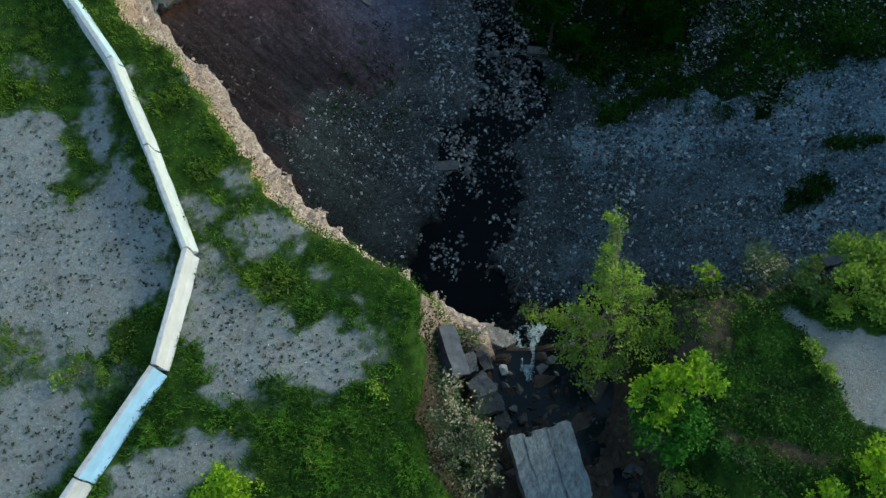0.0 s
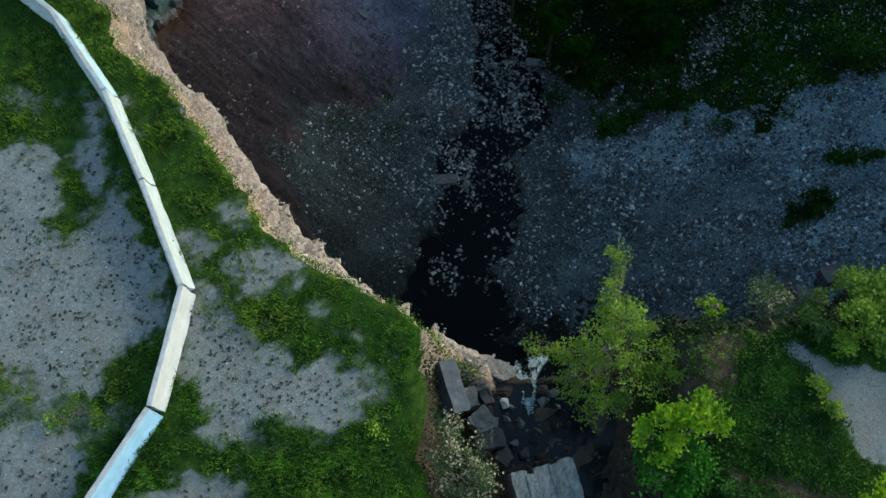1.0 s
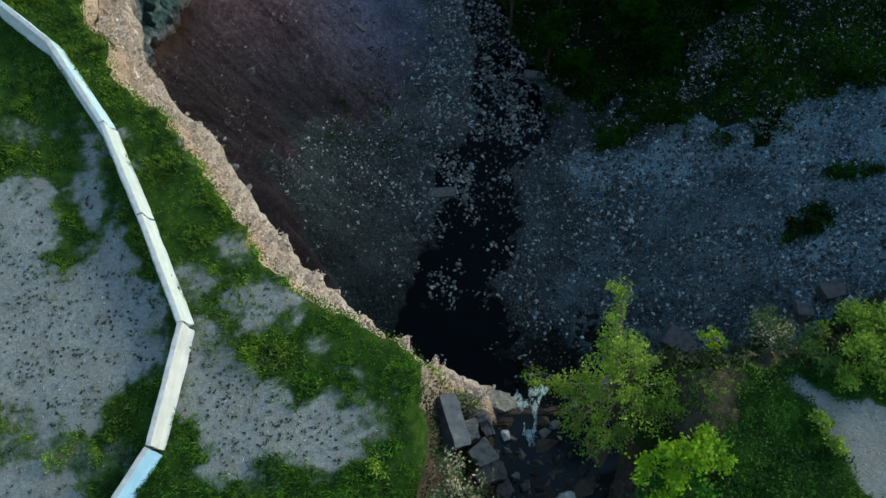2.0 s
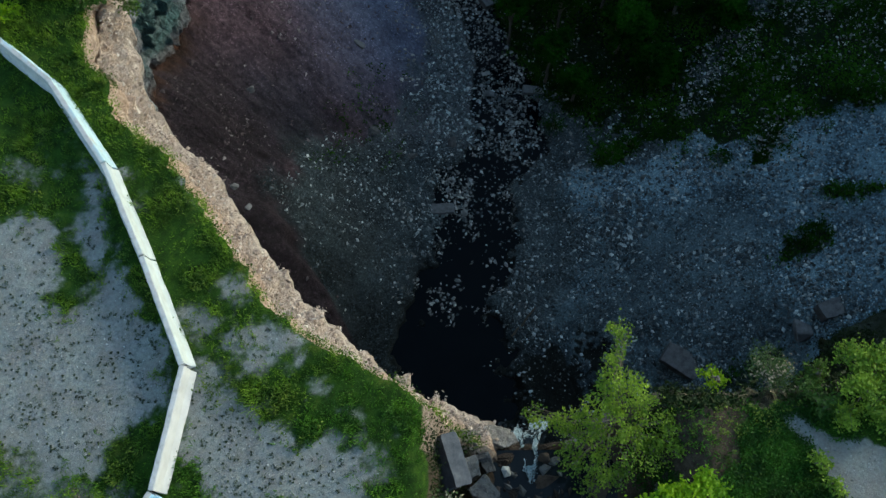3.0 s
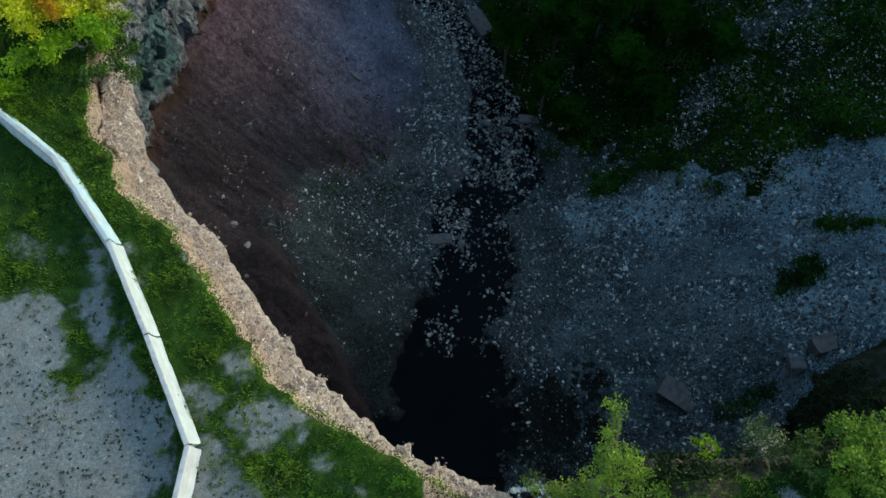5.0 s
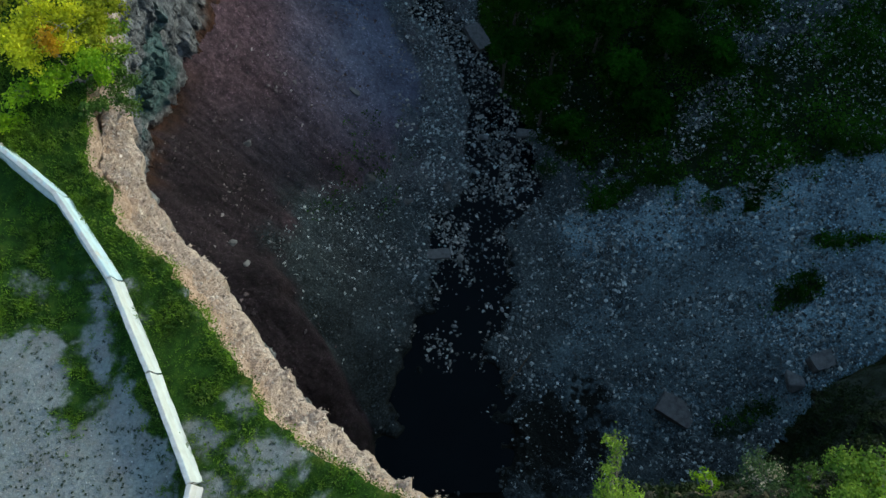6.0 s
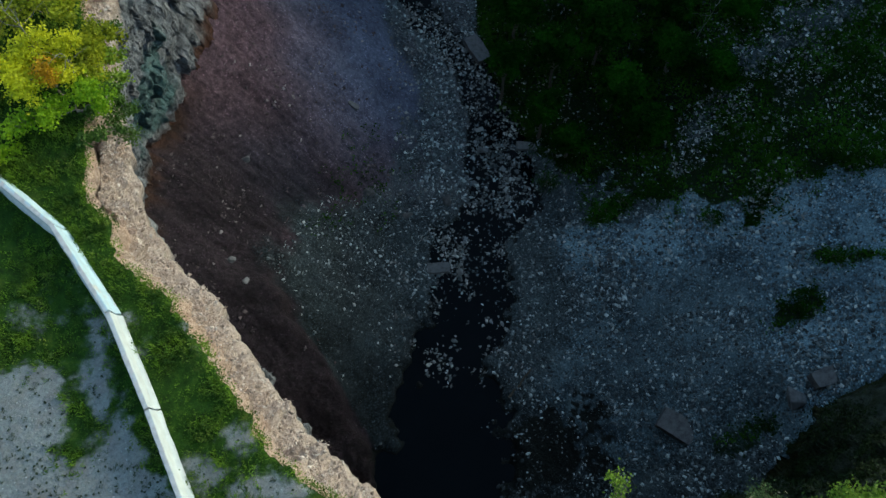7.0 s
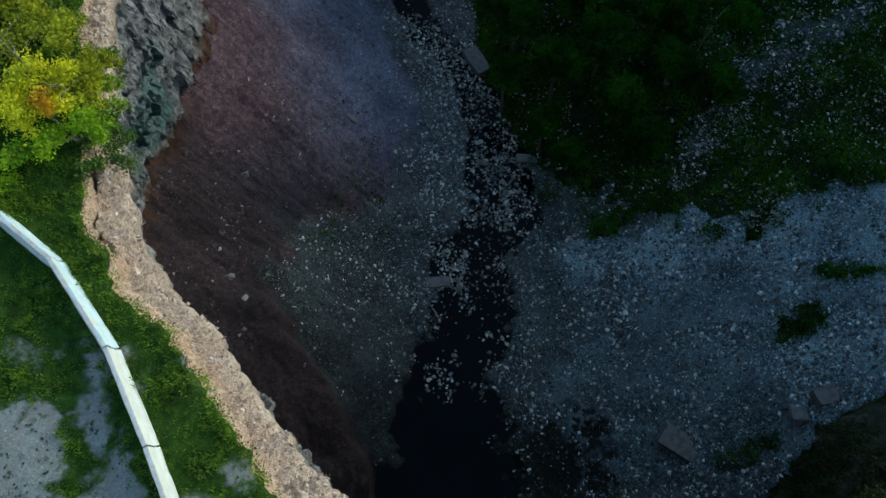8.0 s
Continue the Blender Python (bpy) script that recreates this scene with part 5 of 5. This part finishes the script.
rngv = np.random.default_rng(77)
for k, (x, y, z, r) in enumerate([(5.1, 37.6, -25.0, 1.4), (7.6, 34.2, -25.6, 1.2), (8.6, 38.0, -23.4, 1.7), (11.5, 38.8, -22.6, 1.8), (12.3, 35.4, -24.2, 1.7), (15.9, 36.8, -22.8, 1.7), (9.3, 32.4, -26.6, 1.3), (14.1, 32.9, -25.2, 1.6),
                                  (18.6, 35.2, -23.0, 1.5), (6.2, 42.2, -25.5, 1.7), (16.0, 40.6, -22.4, 1.8), (20.2, 39.2, -21.6, 1.4), (10.6, 43.0, -23.5, 2.0), (14.5, 45.0, -23.0, 2.0)]):
    b = bed(x, y)
    cl = [(x + r * 0.75 * math.cos(a) * rngv.uniform(0.4, 1), y + r * 0.75 * math.sin(a) * rngv.uniform(0.4, 1), z + rngv.uniform(-1.4, 0.2), r * rngv.uniform(0.4, 0.62)) for a in rngv.uniform(0, 6.28, 8)] + [(x, y, z + 0.2, r * 0.6)]
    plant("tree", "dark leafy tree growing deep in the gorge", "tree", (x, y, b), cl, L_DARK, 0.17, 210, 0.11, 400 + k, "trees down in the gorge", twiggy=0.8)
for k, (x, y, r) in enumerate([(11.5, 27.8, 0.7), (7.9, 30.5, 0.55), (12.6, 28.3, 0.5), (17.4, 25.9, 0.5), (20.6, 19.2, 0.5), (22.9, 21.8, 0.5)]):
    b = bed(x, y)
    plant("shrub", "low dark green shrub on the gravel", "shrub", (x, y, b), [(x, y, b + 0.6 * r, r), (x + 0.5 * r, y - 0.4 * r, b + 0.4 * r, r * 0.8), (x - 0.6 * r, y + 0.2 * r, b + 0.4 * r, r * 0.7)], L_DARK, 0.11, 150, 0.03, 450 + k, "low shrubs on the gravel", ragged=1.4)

# ---- grass, weeds and pebbles on the clifftop ----
rng = np.random.default_rng(11)


def on_land(x, y):
    """Outside the rim of the gorge."""
    px, py = edge[:, 0], edge[:, 1]
    inside = np.zeros(len(x), bool)
    for a, b, c, d in zip(px[::3], py[::3], np.roll(px[::3], -1), np.roll(py[::3], -1)):
        if b != d:
            inside ^= ((b > y) != (d > y)) & (x < (c - a) * (y - b) / (d - b) + a)
    return ~inside


def blades(x, y, heights, count, spread, wide, rng):
    """Tufts of single, leaning blades."""
    n = len(x)
    z = plateau_z(x, y)
    bx = np.repeat(x, count) + rng.normal(0, spread, n * count)
    by = np.repeat(y, count) + rng.normal(0, spread, n * count)
    bz = np.repeat(z, count) - 0.02
    h = np.repeat(heights, count) * rng.uniform(0.5, 1.2, n * count)
    a = rng.uniform(0, 2 * math.pi, n * count)
    lean = h * rng.uniform(0.3, 1.0, n * count)
    w = wide * rng.uniform(0.6, 1.4, n * count)
    base = np.column_stack([bx, by, bz])
    side = np.column_stack([-np.sin(a), np.cos(a), np.zeros(n * count)]) * w[:, None]
    tip = base + np.column_stack([np.cos(a) * lean, np.sin(a) * lean, h])
    midp = base + np.column_stack([np.cos(a) * lean * 0.35, np.sin(a) * lean * 0.35, h * 0.65])
    v = np.stack([base - side * 0.7, base + side * 0.7, midp + side, tip, midp - side], 1).reshape(-1, 3)
    k = np.arange(n * count)[:, None] * 5
    return v, np.concatenate([k + [0, 1, 2, 4], k + [4, 2, 3, 3]])[:, :4]


def blade_mesh(name, x, y, heights, count, spread, wide, mat, label, rng):
    v, f = blades(x, y, heights, count, spread, wide, rng)
    quads, tips = f[:len(f) // 2], f[len(f) // 2:][:, :3]
    tri = np.concatenate([quads[:, [0, 1, 2]], quads[:, [0, 2, 3]], tips])
    ob = new(name, mesh_of(name, v, tri, False, [mat]))
    return tagged(ob, label, "grass", kind="stuff")


x, y = rng.uniform(-16, 14, 120000), rng.uniform(-1.5, 27, 120000)
keep = on_land(x, y)
x, y = x[keep], y[keep]
t = turf_at(x, y)
wet = plateau_z(x, y)
lush = 0.46 + fbm(x * 0.5, y * 0.5, 0, 4, 91) * 1.1 + fbm(x * 1.9, y * 1.9, 0, 3, 92) * 1.7
keep = (rng.random(len(x)) < (0.12 * t + 0.88 * t * step(-0.12, 0.16, t - 0.52 - 1.7 * fbm(x * 2.6, y * 2.6, 0, 4, 93))) * np.clip(0.15 + 1.3 * lush, 0.12, 1)) & (wet > np.where(x < 3, -0.5, -0.75)) & ~((x > 5.3) & (x < 9.5) & (t > 0.6) & (rng.random(len(x)) < 0.75))
x, y, lush = x[keep], y[keep], lush[keep]
height = 0.06 + 0.22 * np.clip(lush, 0, 1) ** 1.5
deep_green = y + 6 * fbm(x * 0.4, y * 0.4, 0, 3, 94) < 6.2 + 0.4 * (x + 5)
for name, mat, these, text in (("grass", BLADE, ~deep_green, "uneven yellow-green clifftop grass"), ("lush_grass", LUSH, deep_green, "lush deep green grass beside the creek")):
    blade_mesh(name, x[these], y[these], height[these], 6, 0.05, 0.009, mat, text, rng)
WEED = make_leaf("weed_leaf", (0.03, 0.075, 0.012), (0.19, 0.25, 0.03), 0.35)
x, y = rng.uniform(-16, 14, 16000), rng.uniform(-1.5, 27, 16000)
keep = on_land(x, y)
x, y = x[keep], y[keep]
keep = (rng.random(len(x)) < turf_at(x, y) * step(0.02, 0.2, fbm(x * 0.8, y * 0.8, 0, 4, 95))) & (plateau_z(x, y) > np.where(x < 3, -0.5, -1.2))
x, y = x[keep], y[keep]
n = 9
cx = np.column_stack([np.repeat(x, n), np.repeat(y, n), np.repeat(plateau_z(x, y), n)]) + rng.normal(0, 1, (len(x) * n, 3)) * [0.06, 0.06, 0.04] + [0, 0, 0.14]
v, f = leaves(cx, rng.uniform(0.03, 0.085, len(cx)), rng)
tagged(new("weeds", mesh_of("weeds", v, f, False, [WEED])), "broad-leaved weeds growing through the grass", "weeds", kind="stuff")

SPECK = make_leaf("dry_cushion", (0.014, 0.024, 0.014), (0.07, 0.09, 0.05), 0.1)
x, y = rng.uniform(-16, 6, 13000), rng.uniform(-1.5, 14, 13000)
keep = on_land(x, y)
x, y = x[keep], y[keep]
keep = (turf_at(x, y) < 0.35) & (x < 6) & (rng.random(len(x)) < 0.5 + 1.2 * fbm(x * 0.9, y * 0.9, 0, 3, 97))
x, y = x[keep], y[keep]
n = 24
cx = np.column_stack([np.repeat(x, n), np.repeat(y, n), np.repeat(plateau_z(x, y), n)]) + rng.normal(0, 1, (len(x) * n, 3)) * np.repeat(0.012 + 0.04 * rng.random(len(x)) ** 2.5, n)[:, None] * [1, 1, 0.5] + [0, 0, 0.02]
v, f = leaves(cx, rng.uniform(0.018, 0.04, len(cx)), rng)
tagged(new("dry_cushions", mesh_of("dry_cushions", v, f, False, [SPECK])), "small dark cushion plants dotted over pale grit", "plants", kind="stuff")


def chip(seed):
    """A small sharp stone of eight faces."""
    r = np.random.default_rng(seed)
    v = np.array([(0.5, 0, 0), (-0.5, 0, 0), (0, 0.5, 0), (0, -0.5, 0), (0, 0, 0.3), (0, 0, -0.3)]) + r.normal(0, 0.10, (6, 3))
    return v, np.array([(0, 2, 4), (2, 1, 4), (1, 3, 4), (3, 0, 4), (2, 0, 5), (1, 2, 5), (3, 1, 5), (0, 3, 5)])


SHAPES = [chip(s) for s in range(10)]
SCREESTONE = make_stone("scree_stone", (0.07, 0.054, 0.062), (0.14, 0.112, 0.122), (0.44, 0.40, 0.41))
STREAMSTONE = make_stone("pale_stream_stone", (0.13, 0.13, 0.128), (0.34, 0.335, 0.325), (0.78, 0.765, 0.735))
CREEKSTONE = make_stone("wet_creek_stone", (0.025, 0.019, 0.016), (0.08, 0.062, 0.052), (0.24, 0.22, 0.20))
GRIT = make_stone("grit_pebble", (0.16, 0.165, 0.18), (0.32, 0.325, 0.34), (0.55, 0.55, 0.55))
x, y = rng.uniform(-16, 14, 60000), rng.uniform(-1.5, 14, 60000)
keep = on_land(x, y)
x, y = x[keep], y[keep]
keep = (turf_at(x, y) < 0.5) & (plateau_z(x, y) > -1.5)
x, y = x[keep], y[keep]
v, f = scatter(SHAPES, x, y, plateau_z(x, y), 0.015 + 0.05 * rng.random(len(x)) ** 3, rng)
tagged(new("pebbles", mesh_of("pebbles", v, f, False, [GRIT])), "pale grey pebbles strewn over the grit", "pebbles", kind="stuff")

# ---- the overgrown bank between creek and path ----
x, y = rng.uniform(4.8, 10.6, 26000), rng.uniform(-1.5, 9.0, 26000)
keep = on_land(x, y)
x, y = x[keep], y[keep]
z = plateau_z(x, y)
earthy = np.maximum.reduce([region(x, y, c, 0.3, 0.8, 30 + k) for k, c in enumerate(EARTH)])
keep = (turf_at(x, y) > 0.55) & (z > -3.0) & (rng.random(len(x)) < (0.62 + fbm(x * 0.8, y * 0.8, 0, 4, 121) * 2.2) * (1 - 0.96 * earthy))
x, y, z = x[keep], y[keep], z[keep]
n = 12
lift = np.repeat(0.05 + 0.45 * np.clip(fbm(x * 0.9, y * 0.9, 0, 4, 122) + 0.15, 0, 1), n) * rng.uniform(0.3, 1.1, len(x) * n)
spots = np.column_stack([np.repeat(x, n), np.repeat(y, n), np.repeat(z, n) + lift]) + rng.normal(0, 1, (len(x) * n, 3)) * [0.09, 0.09, 0.04]
v, f = leaves(spots, np.repeat(0.025 + 0.06 * rng.random(len(x)) ** 2, n) * rng.uniform(0.7, 1.2, len(spots)), rng, 0.8)
tagged(new("bank_growth", mesh_of("bank_growth", v, f, False, [L_BANK])), "dense dark green brambles on the creek bank", "brambles", kind="stuff")

x, y = rng.uniform(-2.0, 0.9, 3600), rng.uniform(-1.0, 6.9, 3600)
z = plateau_z(x, y)
keep = on_land(x, y) & (z < -0.6) & (rng.random(len(x)) < 0.75 + 2.2 * fbm(x * 1.1, y * 1.1, 0, 3, 123))
x, y, z = x[keep], y[keep], z[keep]
spots = np.column_stack([np.repeat(x, 10), np.repeat(y, 10), np.repeat(z, 10) + 0.1]) + rng.normal(0, 1, (len(x) * 10, 3)) * [0.09, 0.09, 0.07]
v, f = leaves(spots, rng.uniform(0.03, 0.09, len(spots)), rng, 0.8)
tagged(new("creek_growth", mesh_of("creek_growth", v, f, False, [L_RIM])), "dark weeds clinging to the steep creek bank", "weeds", kind="stuff")

# ---- loose stone on the gorge floor ----
def floor_spots(n, x0, x1, y0, y1):
    x, y = rng.uniform(x0, x1, n), rng.uniform(y0, y1, n)
    inside = np.zeros(n, bool)
    for a, b, c, d in zip(foot[::3, 0], foot[::3, 1], np.roll(foot[::3, 0], -1), np.roll(foot[::3, 1], -1)):
        if b != d:
            inside ^= ((b > y) != (d > y)) & (x < (c - a) * (y - b) / (d - b) + a)
    return x[inside], y[inside]


x, y = floor_spots(430000, -12, 30, 9, 48)
sl, sr = left_bank(y) - x, x - right_bank(y)
cover = fbm(x * 0.5, y * 0.5, 0, 4, 101)
loose = x > shale_end(y) - 2.0 * cover * np.interp(y, [19, 22, 30], [0.2, 1.5, 2.5])
want = np.where(sr > 6, 0.30, 0.36) + 0.9 * cover + 0.26 * (x > 14) * (y < 20)
want = np.maximum(want, 1.1 * patch(x, y, 0.4, 35.5, 1.5, 10.0, 2, 0.4, 6)) + 0.25 * step(20, 24, y) * step(1, -1, sr)
want = np.maximum(want, 0.22) * np.where(sl > 0, 0.72, 1.0) * loose * (1 - 0.55 * step(4.5, 1.5, x - shale_end(y)) * step(30.0, 26.0, y)) * (1 - 0.8 * moss_at(x, y)) * (1 - 0.93 * channel_at(x, y) * step(24, 20, y)) * (1 - 0.75 * channel_at(x, y)) * (1 - 0.75 * patch(x, y, 6.9, 12.2, 3.4, 3.0, 0, 0.7, 35)) * (1 - 0.85 * step(24.0, 17.0, y + 3 * fbm(x * 0.5, y * 0.5, 0, 3, 78)) * step(2.5, 0.5, x))
keep = rng.random(len(x)) < want
x, y, sl = x[keep], y[keep], sl[keep]
size = (0.045 + 0.27 * rng.random(len(x)) ** 5) * (0.8 + 0.9 * np.clip(fbm(x * 0.35, y * 0.35, 0, 3, 109) + 0.1, 0, 0.5) * 2)
v, f = scatter(SHAPES, x, y, np.maximum(floor_z(x, y), -30.66), size, rng)
tagged(new("gravel", mesh_of("gravel", v, f, False, [STONE])), "loose grey shale gravel on the gorge floor", "gravel", kind="stuff")

x, y = floor_spots(22000, -16, -1, 10, 48)
keep = (x < shale_end(y) + 0.5) & (rng.random(len(x)) < 0.15 + 2.4 * fbm(x * 0.5, y * 0.5, 0, 4, 104)) & ((y > 20) | (rng.random(len(x)) < 0.25))
x, y = x[keep], y[keep]
v, f = scatter(SHAPES, x, y, floor_z(x, y), 0.04 + 0.32 * rng.random(len(x)) ** 5, rng, 0.5)
tagged(new("scree_stones", mesh_of("scree_stones", v, f, False, [SCREESTONE])), "dull purple-grey stones strewn over the shale scree", "stones", kind="stuff")

x, y = floor_spots(90000, -3, 10, 16.5, 46)
keep = rng.random(len(x)) < 0.6 * (0.15 + 0.85 * channel_at(x, y)) * step(-0.10, 0.2, fbm(x * 0.9, y * 0.9, 0, 5, 105) + np.clip(0.012 * (y - 26), -0.12, 0.2))
x, y = x[keep], y[keep]
v, f = scatter(SHAPES, x, y, np.maximum(floor_z(x, y), -30.66), 0.04 + 0.30 * rng.random(len(x)) ** 5, rng, 0.1)
tagged(new("stream_stones", mesh_of("stream_stones", v, f, False, [STREAMSTONE])), "pale angular stones standing in the black stream", "stones", kind="stuff")

x, y = floor_spots(60000, 6, 30, 24, 46)
stony = np.maximum(step(0.0, 0.25, fbm(x * 0.4, y * 0.4, 0, 3, 103)) * step(14.5, 19.0, x + 0.5 * (30 - y)), np.maximum(patch(x, y, 18.6, 33.2, 1.3, 3.8, -35, 0.9, 31), patch(x, y, 24.8, 37.0, 5.0, 4.0, 0, 1.1, 32)))
keep = rng.random(len(x)) < 0.5 * np.clip(moss_at(x, y) + 0.3, 0, 1) * (0.04 + 0.96 * stony)
x, y = x[keep], y[keep]
v, f = scatter(SHAPES, x, y, floor_z(x, y) + 0.14, 0.06 + 0.26 * rng.random(len(x)) ** 3.5, rng)
tagged(new("bank_stones", mesh_of("bank_stones", v, f, False, [STREAMSTONE])), "pale stones showing through dark moss", "stones", kind="stuff")

x, y = floor_spots(72000, -8, 30, 12, 48)
keep = rng.random(len(x)) < moss_at(x, y) ** 1.3 * np.where(x < 3, 0.35, 1) * np.clip(0.55 + 1.6 * fbm(x * 0.35, y * 0.35, 0, 3, 107), 0.05, 1)
x, y = x[keep], y[keep]
n = 7
hgt = np.repeat(0.10 + 0.5 * np.clip(fbm(x * 0.3, y * 0.3, 0, 3, 108) + 0.2, 0, 1), n)
cx = np.column_stack([np.repeat(x, n), np.repeat(y, n), np.repeat(floor_z(x, y), n)]) + rng.normal(0, 1, (len(x) * n, 3)) * [0.16, 0.16, 0.07] + np.column_stack([0 * hgt, 0 * hgt, hgt])
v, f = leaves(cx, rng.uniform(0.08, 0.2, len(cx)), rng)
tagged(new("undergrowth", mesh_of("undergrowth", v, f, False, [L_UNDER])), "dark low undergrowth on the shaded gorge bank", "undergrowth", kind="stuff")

pick = np.nonzero((grown > 0.5) & (cv[:, 2] > -26) & (cv[:, 0] < 27) & (cv[:, 1] < 30))[0]
pick = pick[fbm(cv[pick, 0] * 1.1, cv[pick, 1] * 1.1, cv[pick, 2] * 1.1, 3, 133) > np.where(cv[pick, 0] < 0, 0.03, np.where(cv[pick, 0] < 14, 0.06, -0.05))]
pick = rng.choice(pick, min(len(pick), 12000), False)
n = 8
spots = np.repeat(cv[pick], n, 0) + rng.normal(0, 1, (len(pick) * n, 3)) * [0.14, 0.14, 0.10] + [0, 0, 0.1]
v, f = leaves(spots, rng.uniform(0.05, 0.15, len(spots)), rng)
tagged(new("rim_growth", mesh_of("rim_growth", v, f, False, [L_RIM])), "dark creepers and ferns hanging over the gorge rim", "creepers", kind="stuff")

fringe = cv[:COLS * 9]
pick = np.nonzero((fringe[:, 0] < 1.0) & (fringe[:, 1] < 26) & (fbm(fringe[:, 0] * 1.4, fringe[:, 1] * 1.4, 0, 4, 134) > np.repeat(np.linspace(-0.22, 0.3, 9), COLS)))[0]
pick = rng.choice(pick, min(len(pick), 3500), False)
spots = np.repeat(fringe[pick], 12, 0) + rng.normal(0, 1, (len(pick) * 12, 3)) * [0.10, 0.10, 0.05] + [0, 0, 0.06]
v, f = leaves(spots, rng.uniform(0.025, 0.07, len(spots)), rng, 0.8)
tagged(new("edge_grass", mesh_of("edge_grass", v, f, False, [BLADE])), "ragged grass hanging over the crumbling cliff edge", "grass", kind="stuff")

# single rocks in and beside the stream, the ones that stand out
ROCKS = []
for s in range(6):
    bm = shard(200 + s, 0.5)
    me = bpy.data.meshes.new("rock")
    bm.to_mesh(me)
    bm.free()
    me.materials.append(make_stone("stream_rock", (0.20, 0.205, 0.21), (0.36, 0.365, 0.37), (0.58, 0.58, 0.57), by_object, 5.0) if s == 0 else ROCKS[0].materials[0])
    ROCKS.append(me)
floor_ob = bpy.data.objects["gorge_floor"]
x, y = floor_spots(5200, -3, 9, 17, 42)
keep = (rng.random(len(x)) < 0.08 + 0.9 * channel_at(x, y)) & (x > left_bank(y)) & (fbm(x * 0.45, y * 0.45, 0, 3, 111) + 0.02 * (y - 25) > 0.0)
x, y = x[keep][:290], y[keep][:290]
for k in range(len(x)):
    ob = new("rock", ROCKS[k % 6])
    s = 0.18 + 0.40 * rng.random() ** 2.6
    ob.matrix_world = pose(x[k], y[k], max(bed(x[k], y[k]), -30.64) + 0.06 * s, rng.uniform(-15, 15), rng.uniform(-15, 15), rng.uniform(0, 360)) @ Matrix.Diagonal((s, s * rng.uniform(0.6, 1), s, 1))
    ob.parent = floor_ob

# broken stone in the creek
x, y = rng.uniform(-0.9, 6.0, 1500), rng.uniform(-1.0, 6.2, 1500)
keep = on_land(x, y) & (plateau_z(x, y) < -1.6) & ~((np.abs(x - 2.5) < 0.45) & (y > 4.6))
x, y = x[keep], y[keep]
v, f = scatter(SHAPES, x, y, np.maximum(plateau_z(x, y), -3.74), 0.04 + 0.32 * rng.random(len(x)) ** 3.5, rng)
tagged(new("creek_rubble", mesh_of("creek_rubble", v, f, False, [CREEKSTONE])), "wet brown and grey rubble in the creek bed", "rubble", kind="stuff")

# rubble caught on the crumbling brow of the cliff
RUBBLE = make_stone("tan_rubble", (0.36, 0.28, 0.235), (0.60, 0.49, 0.43), (0.84, 0.745, 0.69))
brow_v = cv[COLS * 16:COLS * BROW]
pick = np.nonzero((brow_v[:, 1] < 30) & (brow_v[:, 0] < 4) & (np.abs(brow_v[:, 0] - 2.6) > 0.8))[0]
pick = rng.choice(pick, 12000)
v, f = scatter(SHAPES, brow_v[pick, 0] + rng.normal(0, 0.06, 12000), brow_v[pick, 1] + rng.normal(0, 0.06, 12000), brow_v[pick, 2], 0.025 + 0.15 * rng.random(12000) ** 4, rng)
tagged(new("rubble", mesh_of("rubble", v, f, False, [RUBBLE])), "tan broken rubble on the crumbling cliff brow", "rubble", kind="stuff")
